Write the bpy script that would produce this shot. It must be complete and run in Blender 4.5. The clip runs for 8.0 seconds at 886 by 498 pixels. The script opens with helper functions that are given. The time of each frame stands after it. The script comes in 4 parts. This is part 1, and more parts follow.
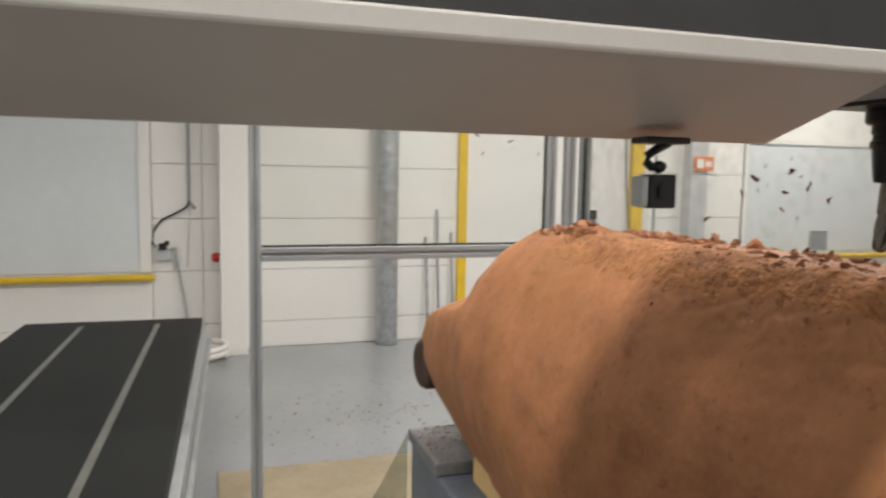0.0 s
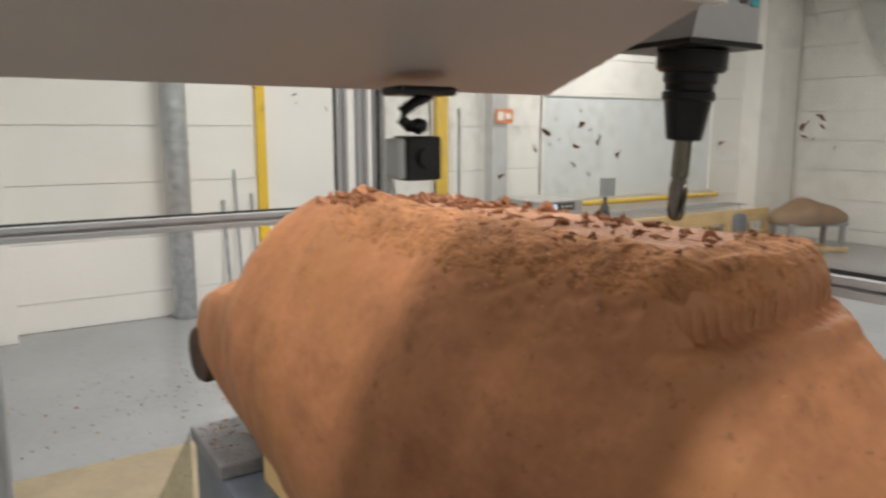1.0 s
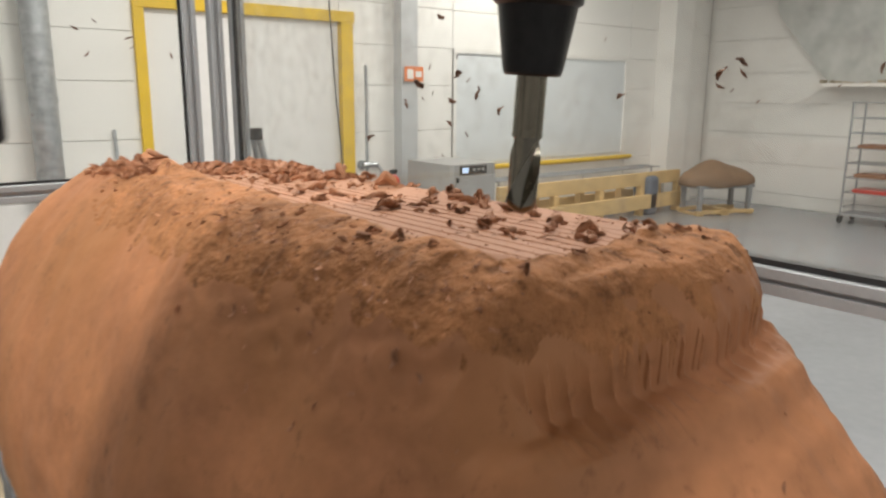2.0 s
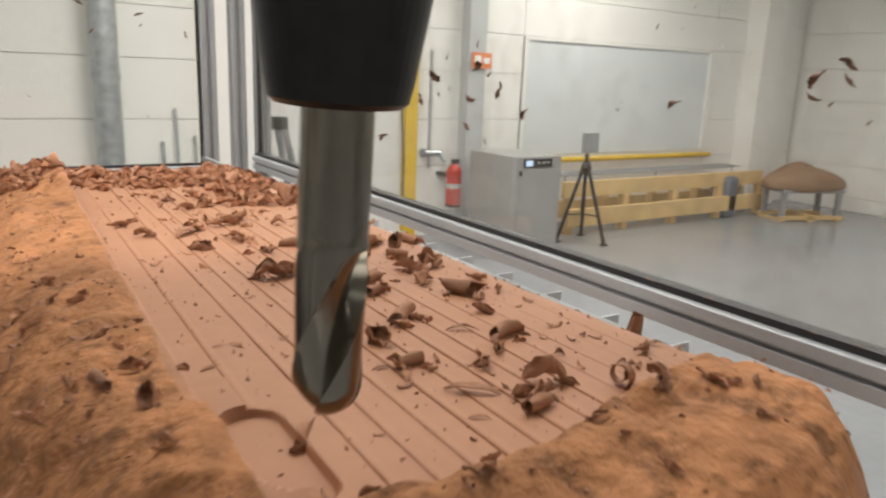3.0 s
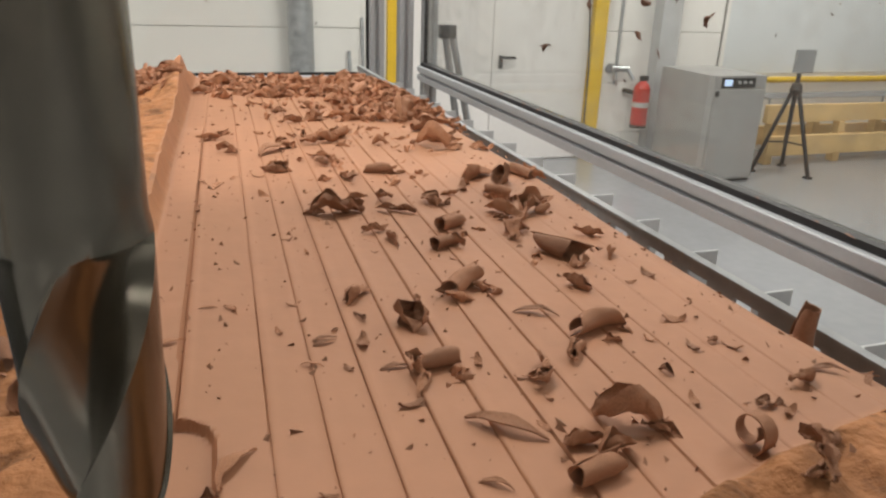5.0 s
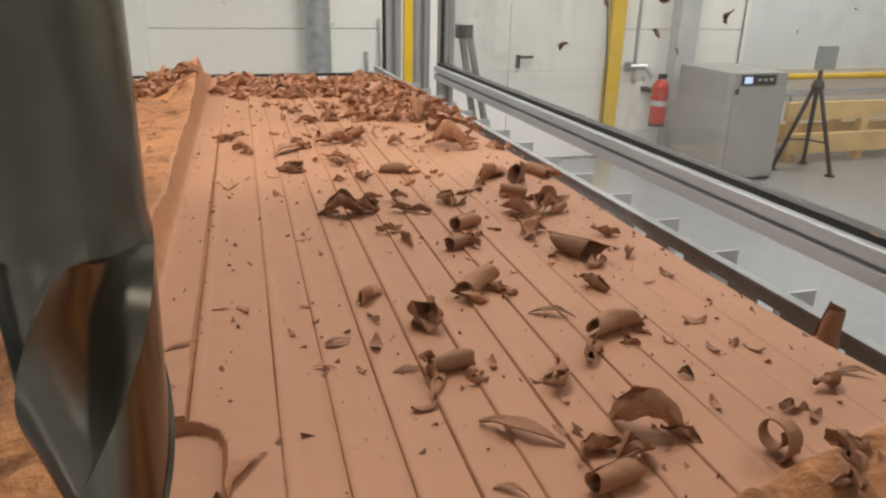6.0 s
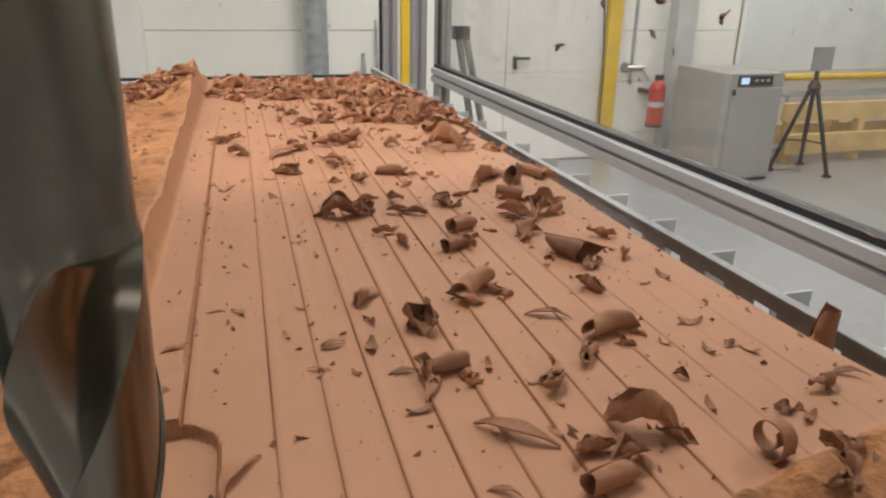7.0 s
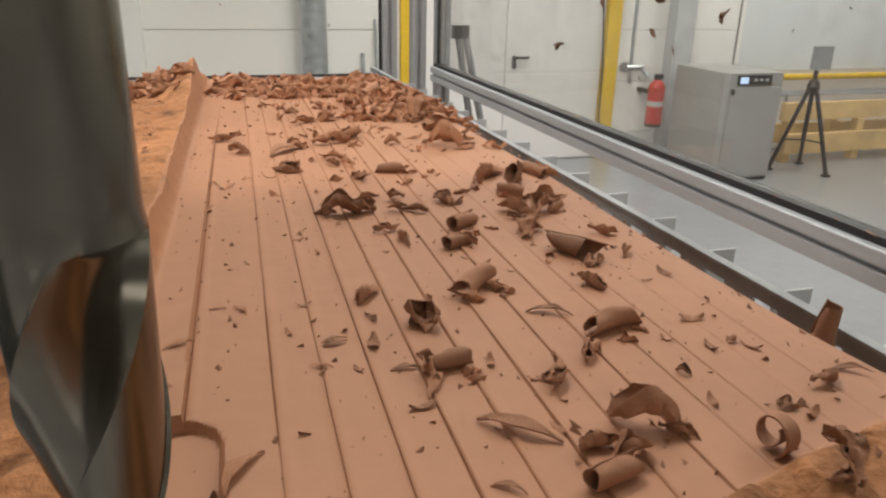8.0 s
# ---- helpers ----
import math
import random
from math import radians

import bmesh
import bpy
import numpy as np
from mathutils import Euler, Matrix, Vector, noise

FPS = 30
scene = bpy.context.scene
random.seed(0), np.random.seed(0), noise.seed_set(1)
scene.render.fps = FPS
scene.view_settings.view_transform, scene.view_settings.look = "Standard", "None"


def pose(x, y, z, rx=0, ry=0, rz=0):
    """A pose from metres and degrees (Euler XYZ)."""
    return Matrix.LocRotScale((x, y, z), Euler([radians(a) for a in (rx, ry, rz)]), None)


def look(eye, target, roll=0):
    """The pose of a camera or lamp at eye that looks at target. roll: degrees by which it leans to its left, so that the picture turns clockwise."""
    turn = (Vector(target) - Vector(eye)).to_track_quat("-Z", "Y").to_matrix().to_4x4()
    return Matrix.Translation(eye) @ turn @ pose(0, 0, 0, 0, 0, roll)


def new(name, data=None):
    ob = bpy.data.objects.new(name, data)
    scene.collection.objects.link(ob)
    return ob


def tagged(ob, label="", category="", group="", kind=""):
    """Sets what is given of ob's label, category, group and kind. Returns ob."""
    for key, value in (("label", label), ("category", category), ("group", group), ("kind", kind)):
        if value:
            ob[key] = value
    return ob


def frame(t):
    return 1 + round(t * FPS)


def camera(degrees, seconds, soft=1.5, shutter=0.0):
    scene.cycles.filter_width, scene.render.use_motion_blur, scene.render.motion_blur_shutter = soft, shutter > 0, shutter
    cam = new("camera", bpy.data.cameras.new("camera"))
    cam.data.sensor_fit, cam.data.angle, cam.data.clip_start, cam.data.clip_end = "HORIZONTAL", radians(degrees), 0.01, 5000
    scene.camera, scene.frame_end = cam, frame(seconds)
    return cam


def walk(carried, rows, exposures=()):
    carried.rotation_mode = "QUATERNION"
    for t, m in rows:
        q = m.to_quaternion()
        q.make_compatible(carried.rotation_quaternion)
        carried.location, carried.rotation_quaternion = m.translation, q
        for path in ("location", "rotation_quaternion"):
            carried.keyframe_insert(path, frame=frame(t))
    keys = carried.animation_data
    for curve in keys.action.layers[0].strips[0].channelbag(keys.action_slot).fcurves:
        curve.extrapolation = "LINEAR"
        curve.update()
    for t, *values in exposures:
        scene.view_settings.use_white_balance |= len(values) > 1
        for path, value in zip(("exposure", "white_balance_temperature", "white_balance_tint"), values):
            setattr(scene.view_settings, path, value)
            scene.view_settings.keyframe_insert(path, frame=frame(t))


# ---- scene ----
cam = camera(63.4, 8.0, soft=2.3, shutter=0.4)
PATH = [
    (0, (0.775, 0.573, 1.676), (1.384, 2.467, 1.475), 1.0),
    (0.5, (0.827, 0.662, 1.699), (1.669, 2.466, 1.504), -0.8),
    (1, (0.942, 0.742, 1.686), (2.005, 2.406, 1.365), -0.1),
    (1.5, (1.082, 0.814, 1.688), (2.297, 2.361, 1.328), 1.2),
    (2, (1.246, 0.934, 1.666), (2.472, 2.456, 1.242), 0.4),
    (2.2, (1.301, 0.972, 1.672), (2.546, 2.482, 1.259), 0.6),
    (3.3, (1.537, 1.113, 1.685), (2.467, 2.808, 1.171), 1.9),
    (3.5, (1.547, 1.126, 1.678), (2.383, 2.858, 1.125), 1.1),
    (4, (1.566, 1.138, 1.676), (2.293, 2.881, 1.02), 0.7),
    (4.5, (1.588, 1.152, 1.674), (2.244, 2.907, 0.975), 1.8),
    (6, (1.596, 1.163, 1.671), (2.151, 2.951, 0.966), 1.3),
    (6.5, (1.596, 1.163, 1.671), (2.153, 2.951, 0.968), 1.3),
    (7, (1.597, 1.163, 1.671), (2.158, 2.95, 0.97), 1.2),
    (7.5, (1.597, 1.163, 1.671), (2.167, 2.948, 0.972), 1.1),
    (8, (1.596, 1.163, 1.67), (2.159, 2.949, 0.968), 1.2),
]
walk(cam, [(t, look(eye, target, roll)) for t, eye, target, roll in PATH], [(0, -0.12), (1, -0.1), (2, 0.0), (3.3, -0.05), (4.5, -0.15), (8, -0.2)])

# ---- world and light ----
world = bpy.data.worlds.new("world")
scene.world = world
world.use_nodes = True
world.node_tree.nodes["Background"].inputs["Color"].default_value = (0.75, 0.82, 0.9, 1)
world.node_tree.nodes["Background"].inputs["Strength"].default_value = 0.2

# unseen ceiling luminaires: rows of long tubes, each an area lamp just under its fitting
# sited to suit the shading; (1.8, -3.2) is added to brighten the clay's front
LAMP_ROWS = [(0.0, 0.75), (-3.4, 0.75), (1.8, -3.2), (1.6, 3.0), (4.4, 2.7), (9.4, 3.2), (3.6, 5.5), (7.2, 6.5), (4.9, -5.0), (9.0, -2.0), (-4.0, -5.0), (-4.0, 3.0)]
CEILING = 4.0
for lx, ly in LAMP_ROWS:
    lamp = new("tube_light_lamp", bpy.data.lights.new("tube_light_lamp", "AREA"))
    lamp.data.shape, lamp.data.size, lamp.data.size_y = "RECTANGLE", 1.5, 0.2
    lamp.data.energy, lamp.data.color = 66, (1.0, 0.965, 0.9)
    lamp.matrix_world = pose(lx, ly, CEILING - 0.16)


# ---- materials ----
def mat(name, color, rough=0.6, metal=0.0, var=0.12, scale=8.0, fine=80.0, bump=0.1, bump_scale=None, dist=0.002, spec=0.5, coords="Object", rand=0.0):
    """A surface with two scales of tone and a fine relief."""
    m = bpy.data.materials.new(name)
    m.use_nodes = True
    n, l = m.node_tree.nodes, m.node_tree.links
    b = n["Principled BSDF"]
    b.inputs["Roughness"].default_value, b.inputs["Metallic"].default_value = rough, metal
    b.inputs["Specular IOR Level"].default_value = spec
    tc = n.new("ShaderNodeTexCoord")
    big, small = n.new("ShaderNodeTexNoise"), n.new("ShaderNodeTexNoise")
    big.inputs["Scale"].default_value, small.inputs["Scale"].default_value = scale, fine
    big.inputs["Detail"].default_value, small.inputs["Detail"].default_value = 4, 3
    for t in (big, small):
        l.new(tc.outputs[coords], t.inputs["Vector"])
    add = n.new("ShaderNodeMath")
    add.operation = "MULTIPLY_ADD"
    l.new(small.outputs["Fac"], add.inputs[0])
    add.inputs[1].default_value = 0.45
    l.new(big.outputs["Fac"], add.inputs[2])
    ramp = n.new("ShaderNodeMapRange")
    ramp.inputs["From Min"].default_value, ramp.inputs["From Max"].default_value = 0.45, 1.0
    ramp.inputs["To Min"].default_value, ramp.inputs["To Max"].default_value = 1 - var, 1 + var
    l.new(add.outputs[0], ramp.inputs["Value"])
    mix = n.new("ShaderNodeVectorMath")
    mix.operation = "SCALE"
    mix.inputs[0].default_value = color
    last = ramp.outputs["Result"]
    if rand:
        info, mr, mul = n.new("ShaderNodeObjectInfo"), n.new("ShaderNodeMapRange"), n.new("ShaderNodeMath")
        mr.inputs["To Min"].default_value, mr.inputs["To Max"].default_value = 1 - rand, 1 + rand
        l.new(info.outputs["Random"], mr.inputs["Value"])
        mul.operation = "MULTIPLY"
        l.new(last, mul.inputs[0]), l.new(mr.outputs["Result"], mul.inputs[1])
        last = mul.outputs[0]
    l.new(last, mix.inputs["Scale"])
    l.new(mix.outputs["Vector"], b.inputs["Base Color"])
    if bump:
        bp, bn = n.new("ShaderNodeBump"), n.new("ShaderNodeTexNoise")
        bn.inputs["Scale"].default_value, bn.inputs["Detail"].default_value = bump_scale or fine, 5
        l.new(tc.outputs[coords], bn.inputs["Vector"])
        bp.inputs["Strength"].default_value, bp.inputs["Distance"].default_value = bump, dist
        l.new(bn.outputs["Fac"], bp.inputs["Height"])
        l.new(bp.outputs["Normal"], b.inputs["Normal"])
    return m


def glow(name, color, strength):
    m = mat(name, color, 0.5, bump=0)
    b = m.node_tree.nodes["Principled BSDF"]
    b.inputs["Emission Color"].default_value, b.inputs["Emission Strength"].default_value = (*color, 1), strength
    return m


def glass_mat(name, tint, rough=0.02, dirt=0.0, dirt_scale=6.0):
    """Clear sheet; dirt: how much of it is hazed by dust, in patches."""
    m = bpy.data.materials.new(name)
    m.use_nodes = True
    n, l = m.node_tree.nodes, m.node_tree.links
    n.remove(n["Principled BSDF"])
    out = n["Material Output"]
    clear, gloss, mixed = n.new("ShaderNodeBsdfTransparent"), n.new("ShaderNodeBsdfGlossy"), n.new("ShaderNodeMixShader")
    clear.inputs["Color"].default_value = (*tint, 1)
    gloss.inputs["Roughness"].default_value = rough
    edge, power, fac = n.new("ShaderNodeLayerWeight"), n.new("ShaderNodeMath"), n.new("ShaderNodeMath")
    power.operation, fac.operation = "POWER", "MULTIPLY_ADD"
    power.inputs[1].default_value, fac.inputs[1].default_value, fac.inputs[2].default_value = 4.0, 0.6, 0.025
    l.new(edge.outputs["Facing"], power.inputs[0]), l.new(power.outputs[0], fac.inputs[0])
    l.new(fac.outputs[0], mixed.inputs[0])
    l.new(clear.outputs[0], mixed.inputs[1]), l.new(gloss.outputs[0], mixed.inputs[2])
    last = mixed.outputs[0]
    if dirt:
        tc, nz, fine, mr = n.new("ShaderNodeTexCoord"), n.new("ShaderNodeTexNoise"), n.new("ShaderNodeTexNoise"), n.new("ShaderNodeMapRange")
        nz.inputs["Scale"].default_value, nz.inputs["Detail"].default_value = dirt_scale, 6
        fine.inputs["Scale"].default_value, fine.inputs["Detail"].default_value = dirt_scale * 14, 4
        l.new(tc.outputs["Object"], nz.inputs["Vector"]), l.new(tc.outputs["Object"], fine.inputs["Vector"])
        mul = n.new("ShaderNodeMath")
        mul.operation = "MULTIPLY"
        l.new(nz.outputs["Fac"], mul.inputs[0]), l.new(fine.outputs["Fac"], mul.inputs[1])
        mr.inputs["From Min"].default_value, mr.inputs["From Max"].default_value = 0.2, 0.42
        mr.inputs["To Min"].default_value, mr.inputs["To Max"].default_value = dirt * 0.2, dirt
        l.new(mul.outputs[0], mr.inputs["Value"])
        dust, m2 = n.new("ShaderNodeBsdfDiffuse"), n.new("ShaderNodeMixShader")
        dust.inputs["Color"].default_value = (0.55, 0.5, 0.45, 1)
        l.new(mr.outputs["Result"], m2.inputs[0]), l.new(last, m2.inputs[1]), l.new(dust.outputs[0], m2.inputs[2])
        last = m2.outputs[0]
    l.new(last, out.inputs["Surface"])
    return m


CLAY = mat("modelling_clay_skin", (0.378, 0.161, 0.073), 0.62, var=0.24, scale=9, fine=70, bump=0.4, bump_scale=32, dist=0.004, spec=0.35)
FRESH = mat("fresh_cut_clay", (0.385, 0.181, 0.097), 0.6, var=0.1, scale=7, fine=90, bump=0.12, bump_scale=160, dist=0.001, spec=0.3)


def stain(m, amount, scale, lo, hi):
    """Dark smudges of irregular shape over a surface's colour."""
    n, l = m.node_tree.nodes, m.node_tree.links
    p = n["Principled BSDF"]
    src = p.inputs["Base Color"].links[0].from_socket
    tc, nz, mr, sc = n.new("ShaderNodeTexCoord"), n.new("ShaderNodeTexNoise"), n.new("ShaderNodeMapRange"), n.new("ShaderNodeVectorMath")
    nz.inputs["Scale"].default_value, nz.inputs["Detail"].default_value, nz.inputs["Roughness"].default_value = scale, 7, 0.65
    l.new(tc.outputs["Object"], nz.inputs["Vector"])
    mr.inputs["From Min"].default_value, mr.inputs["From Max"].default_value = lo, hi
    mr.inputs["To Min"].default_value, mr.inputs["To Max"].default_value = 1.0, 1 - amount
    l.new(nz.outputs["Fac"], mr.inputs["Value"])
    sc.operation = "SCALE"
    l.new(src, sc.inputs[0]), l.new(mr.outputs["Result"], sc.inputs["Scale"])
    l.new(sc.outputs["Vector"], p.inputs["Base Color"])


def tint(m, color, scale, lo, hi):
    """Patches of another tone of the same stuff."""
    n, l = m.node_tree.nodes, m.node_tree.links
    p = n["Principled BSDF"]
    src = p.inputs["Base Color"].links[0].from_socket
    tc, nz, mr, mx = n.new("ShaderNodeTexCoord"), n.new("ShaderNodeTexNoise"), n.new("ShaderNodeMapRange"), n.new("ShaderNodeMix")
    nz.inputs["Scale"].default_value, nz.inputs["Detail"].default_value = scale, 5
    l.new(tc.outputs["Object"], nz.inputs["Vector"])
    mr.inputs["From Min"].default_value, mr.inputs["From Max"].default_value = lo, hi
    l.new(nz.outputs["Fac"], mr.inputs["Value"])
    mx.data_type = "RGBA"
    l.new(mr.outputs["Result"], mx.inputs[0])
    l.new(src, mx.inputs[6])
    mx.inputs[7].default_value = (*color, 1)
    l.new(mx.outputs[2], p.inputs["Base Color"])


tint(CLAY, (0.36, 0.16, 0.064), 4.0, 0.44, 0.7)
tint(FRESH, (0.36, 0.17, 0.085), 5.0, 0.45, 0.7)
stain(CLAY, 0.4, 11.0, 0.6, 0.74)
stain(CLAY, 0.3, 45.0, 0.6, 0.7)
TORN = mat("torn_clay", (0.37, 0.165, 0.072), 0.75, var=0.35, scale=22, fine=150, bump=0.9, bump_scale=95, dist=0.006, spec=0.15)
stain(TORN, 0.5, 60.0, 0.52, 0.66)
stain(TORN, 0.35, 14.0, 0.55, 0.7)
CHIP = mat("clay_shaving", (0.35, 0.162, 0.085), 0.65, var=0.35, scale=60, fine=300, bump=0.5, bump_scale=500, dist=0.001, rand=0.25, spec=0.35)
CRUMB = mat("clay_crumb", (0.26, 0.125, 0.07), 0.7, var=0.3, scale=60, fine=300, bump=0.3, bump_scale=500, dist=0.001, spec=0.3)
# near-black brown: the shade inside the nose hole, as colour
HOLE = mat("painted_hole_shade", (0.06, 0.035, 0.025), 0.9, var=0.3, bump=0.4, dist=0.004)
STEEL = mat("tool_steel", (0.21, 0.19, 0.155), 0.2, 1.0, var=0.12, scale=20, fine=300, bump=0.03, dist=0.0005)
CARBIDE = mat("carbide_flute", (0.4, 0.38, 0.36), 0.28, 1.0, var=0.25, scale=60, fine=500, bump=0.05, dist=0.0005)
BLACKSTEEL = mat("black_oxide_steel", (0.018, 0.017, 0.017), 0.35, 0.6, var=0.3, scale=25, fine=200, bump=0.05, dist=0.0005)
ALU = mat("anodised_aluminium", (0.36, 0.375, 0.39), 0.5, 0.1, var=0.1, scale=6, fine=120, bump=0.04, dist=0.0005)
GALV = mat("galvanised_steel", (0.45, 0.47, 0.49), 0.42, 0.8, var=0.28, scale=14, fine=60, bump=0.08, dist=0.001)
RUBBER = mat("black_gasket", (0.015, 0.015, 0.016), 0.6, var=0.25, bump=0.1)
RAMWHITE = mat("machine_white_paint", (0.78, 0.74, 0.7), 0.42, var=0.05, scale=5, fine=200, bump=0.05, dist=0.0005)
RAMGREY = mat("machine_grey_paint", (0.5, 0.465, 0.43), 0.5, var=0.05, scale=5, fine=250, bump=0.08, dist=0.0006)
RAMDARK = mat("machine_dark_cover", (0.05, 0.048, 0.05), 0.5, var=0.15, bump=0.1)
HEADGREY = mat("spindle_housing_grey", (0.42, 0.41, 0.41), 0.4, 0.3, var=0.06, bump=0.05)
WALLWHITE = mat("white_wall_paint", (0.82, 0.8, 0.77), 0.75, var=0.04, scale=1.2, fine=30, bump=0.06, bump_scale=25, dist=0.002)
DOORWHITE = mat("white_door_paint", (0.78, 0.76, 0.74), 0.5, var=0.04, scale=1.5, fine=20, bump=0.02)
CEILMAT = mat("ceiling_paint", (0.6, 0.6, 0.58), 0.85, var=0.06, scale=1.5, bump=0.1)
FLOORMAT = mat("grey_epoxy_floor", (0.3, 0.31, 0.325), 0.22, var=0.1, scale=0.9, fine=14, bump=0.03, bump_scale=8, dist=0.003)
YELLOW = mat("safety_yellow_paint", (0.72, 0.47, 0.03), 0.45, var=0.14, scale=4, fine=40, bump=0.08)
SHEET = mat("frosted_sheet", (0.68, 0.71, 0.73), 0.45, var=0.05, scale=1.2, fine=10, bump=0.25, bump_scale=5, dist=0.02)
GRANITE = mat("black_granite", (0.012, 0.013, 0.013), 0.6, spec=0.25, var=0.25, scale=3, fine=300, bump=0.03)
SLOT = mat("steel_inlay", (0.26, 0.26, 0.24), 0.4, 0.7, var=0.15, bump=0.05)
BENCHGREY = mat("bench_grey_paint", (0.3, 0.31, 0.32), 0.5, var=0.1)
PLATFORM = mat("platform_grey", (0.2, 0.2, 0.21), 0.45, 0.3, var=0.3, scale=12, fine=90, bump=0.1)
POSTGREY = mat("pale_grey_paint", (0.5, 0.51, 0.52), 0.5, var=0.08)
PLATBLUE = mat("platform_blue_grey", (0.13, 0.15, 0.19), 0.45, var=0.2)
DARKBLUE = mat("dark_blue_paint", (0.02, 0.03, 0.12), 0.4, var=0.2)
FILM = glass_mat("plastic_film", (0.8, 0.82, 0.76), 0.25, 0.45, 8.0)
PLY = mat("plywood_sheet", (0.38, 0.31, 0.21), 0.7, var=0.15, scale=3, fine=25, bump=0.1)
PINE = mat("pine_timber", (0.68, 0.47, 0.22), 0.6, var=0.2, scale=5, fine=50, bump=0.15)
CABGREY = mat("cabinet_grey_paint", (0.36, 0.355, 0.35), 0.45, var=0.05, scale=2, bump=0.05)
BLACKPL = mat("black_plastic", (0.016, 0.016, 0.017), 0.38, var=0.2, bump=0.05)
SILVERPL = mat("silver_plastic", (0.55, 0.56, 0.56), 0.4, 0.3, var=0.06, bump=0.03)
RED = mat("red_paint", (0.5, 0.03, 0.02), 0.35, var=0.15)
ORANGE = mat("orange_sign", (0.75, 0.22, 0.07), 0.5, var=0.1)
TEAL = mat("teal_print", (0.05, 0.36, 0.42), 0.5, var=0.05)
INK = mat("dark_print", (0.05, 0.05, 0.055), 0.5, var=0.05)
CLEAR = glass_mat("clear_sheet", (0.97, 0.98, 0.97), 0.02, 0.04, 5.0)
DUSTY = glass_mat("dusty_sheet", (0.96, 0.97, 0.96), 0.03, 0.14, 2.0)
TARP = mat("cloudy_plastic", (0.5, 0.51, 0.49), 0.35, var=0.25, scale=3.0, fine=14, bump=0.4, bump_scale=4, dist=0.03)
RAILGREY = mat("dull_zinc_grey", (0.23, 0.24, 0.245), 0.5, 0.1, var=0.25, scale=14, fine=90, bump=0.08)
# darker copy of the shaving clay: the panes' backlit shade put into the colour
STUCK = mat("backlit_clay_shaving", (0.13, 0.066, 0.04), 0.7, var=0.3, scale=60, fine=300, bump=0.3, dist=0.001, rand=0.3)
SPECK = mat("dried_spatter", (0.6, 0.58, 0.54), 0.8, var=0.1)
SCREEN = glow("lit_display", (0.5, 0.65, 0.9), 0.8)
TUBE = glow("tube_diffuser", (1.0, 0.96, 0.9), 6.0)


# ---- mesh helpers ----
def part(name, bm, material, parent=None, label="", smooth=False):
    """Link a bmesh as one mesh object, under a thing or under a part."""
    me = bpy.data.meshes.new(name)
    bm.normal_update()
    bm.to_mesh(me)
    bm.free()
    me.materials.append(material)
    if smooth:
        for p in me.polygons:
            p.use_smooth = True
    ob = new(name, me)
    ob.parent = parent
    if label:
        ob["label"] = label
    return ob


def thing(name, label, category, group="", kind="", at=(0, 0, 0), rz=0):
    ob = new(name)
    ob.matrix_basis = pose(*at, 0, 0, rz)
    return tagged(ob, label, category, group, kind)


def box(bm, x0, x1, y0, y1, z0, z1, bevel=0.0, seg=2):
    r = bmesh.ops.create_cube(bm, size=1)
    vs = r["verts"]
    for v in vs:
        v.co = Vector(((x0 + x1) / 2 + v.co.x * (x1 - x0), (y0 + y1) / 2 + v.co.y * (y1 - y0), (z0 + z1) / 2 + v.co.z * (z1 - z0)))
    if bevel:
        es = list({e for v in vs for e in v.link_edges})
        bmesh.ops.bevel(bm, geom=es, offset=bevel, segments=seg, affect="EDGES", profile=0.5)
    return bm


def boxes(*rows, bevel=0.0):
    bm = bmesh.new()
    for r in rows:
        box(bm, *r, bevel=bevel)
    return bm


def lathe(profile, n=32, cap=True):
    """A turned solid about z from (radius, height) pairs."""
    bm = bmesh.new()
    rings = []
    for r, z in profile:
        rings.append([bm.verts.new((r * math.cos(2 * math.pi * i / n), r * math.sin(2 * math.pi * i / n), z)) for i in range(n)])
    for a, b in zip(rings, rings[1:]):
        for i in range(n):
            bm.faces.new((a[i], a[(i + 1) % n], b[(i + 1) % n], b[i]))
    if cap:
        bm.faces.new(rings[0][::-1])
        bm.faces.new(rings[-1])
    return bm


def rod(bm, a, b, r, n=10):
    a, b = Vector(a), Vector(b)
    m = Matrix.Translation((a + b) / 2) @ (b - a).to_track_quat("Z", "Y").to_matrix().to_4x4()
    bmesh.ops.create_cone(bm, cap_ends=True, segments=n, radius1=r, radius2=r, depth=(b - a).length, matrix=m)
    return bm


def rods(*rows, n=10):
    bm = bmesh.new()
    for a, b, r in rows:
        rod(bm, a, b, r, n)
    return bm


def tube(pts, r, n=8):
    """A bent tube through points."""
    bm = bmesh.new()
    pts = [Vector(p) for p in pts]
    rings = []
    for i, p in enumerate(pts):
        d = (pts[min(i + 1, len(pts) - 1)] - pts[max(i - 1, 0)]).normalized()
        q = d.to_track_quat("Z", "Y").to_matrix()
        rings.append([bm.verts.new(p + q @ Vector((r * math.cos(2 * math.pi * k / n), r * math.sin(2 * math.pi * k / n), 0))) for k in range(n)])
    for a, b in zip(rings, rings[1:]):
        for k in range(n):
            bm.faces.new((a[k], a[(k + 1) % n], b[(k + 1) % n], b[k]))
    bm.faces.new(rings[0][::-1])
    bm.faces.new(rings[-1])
    return bm


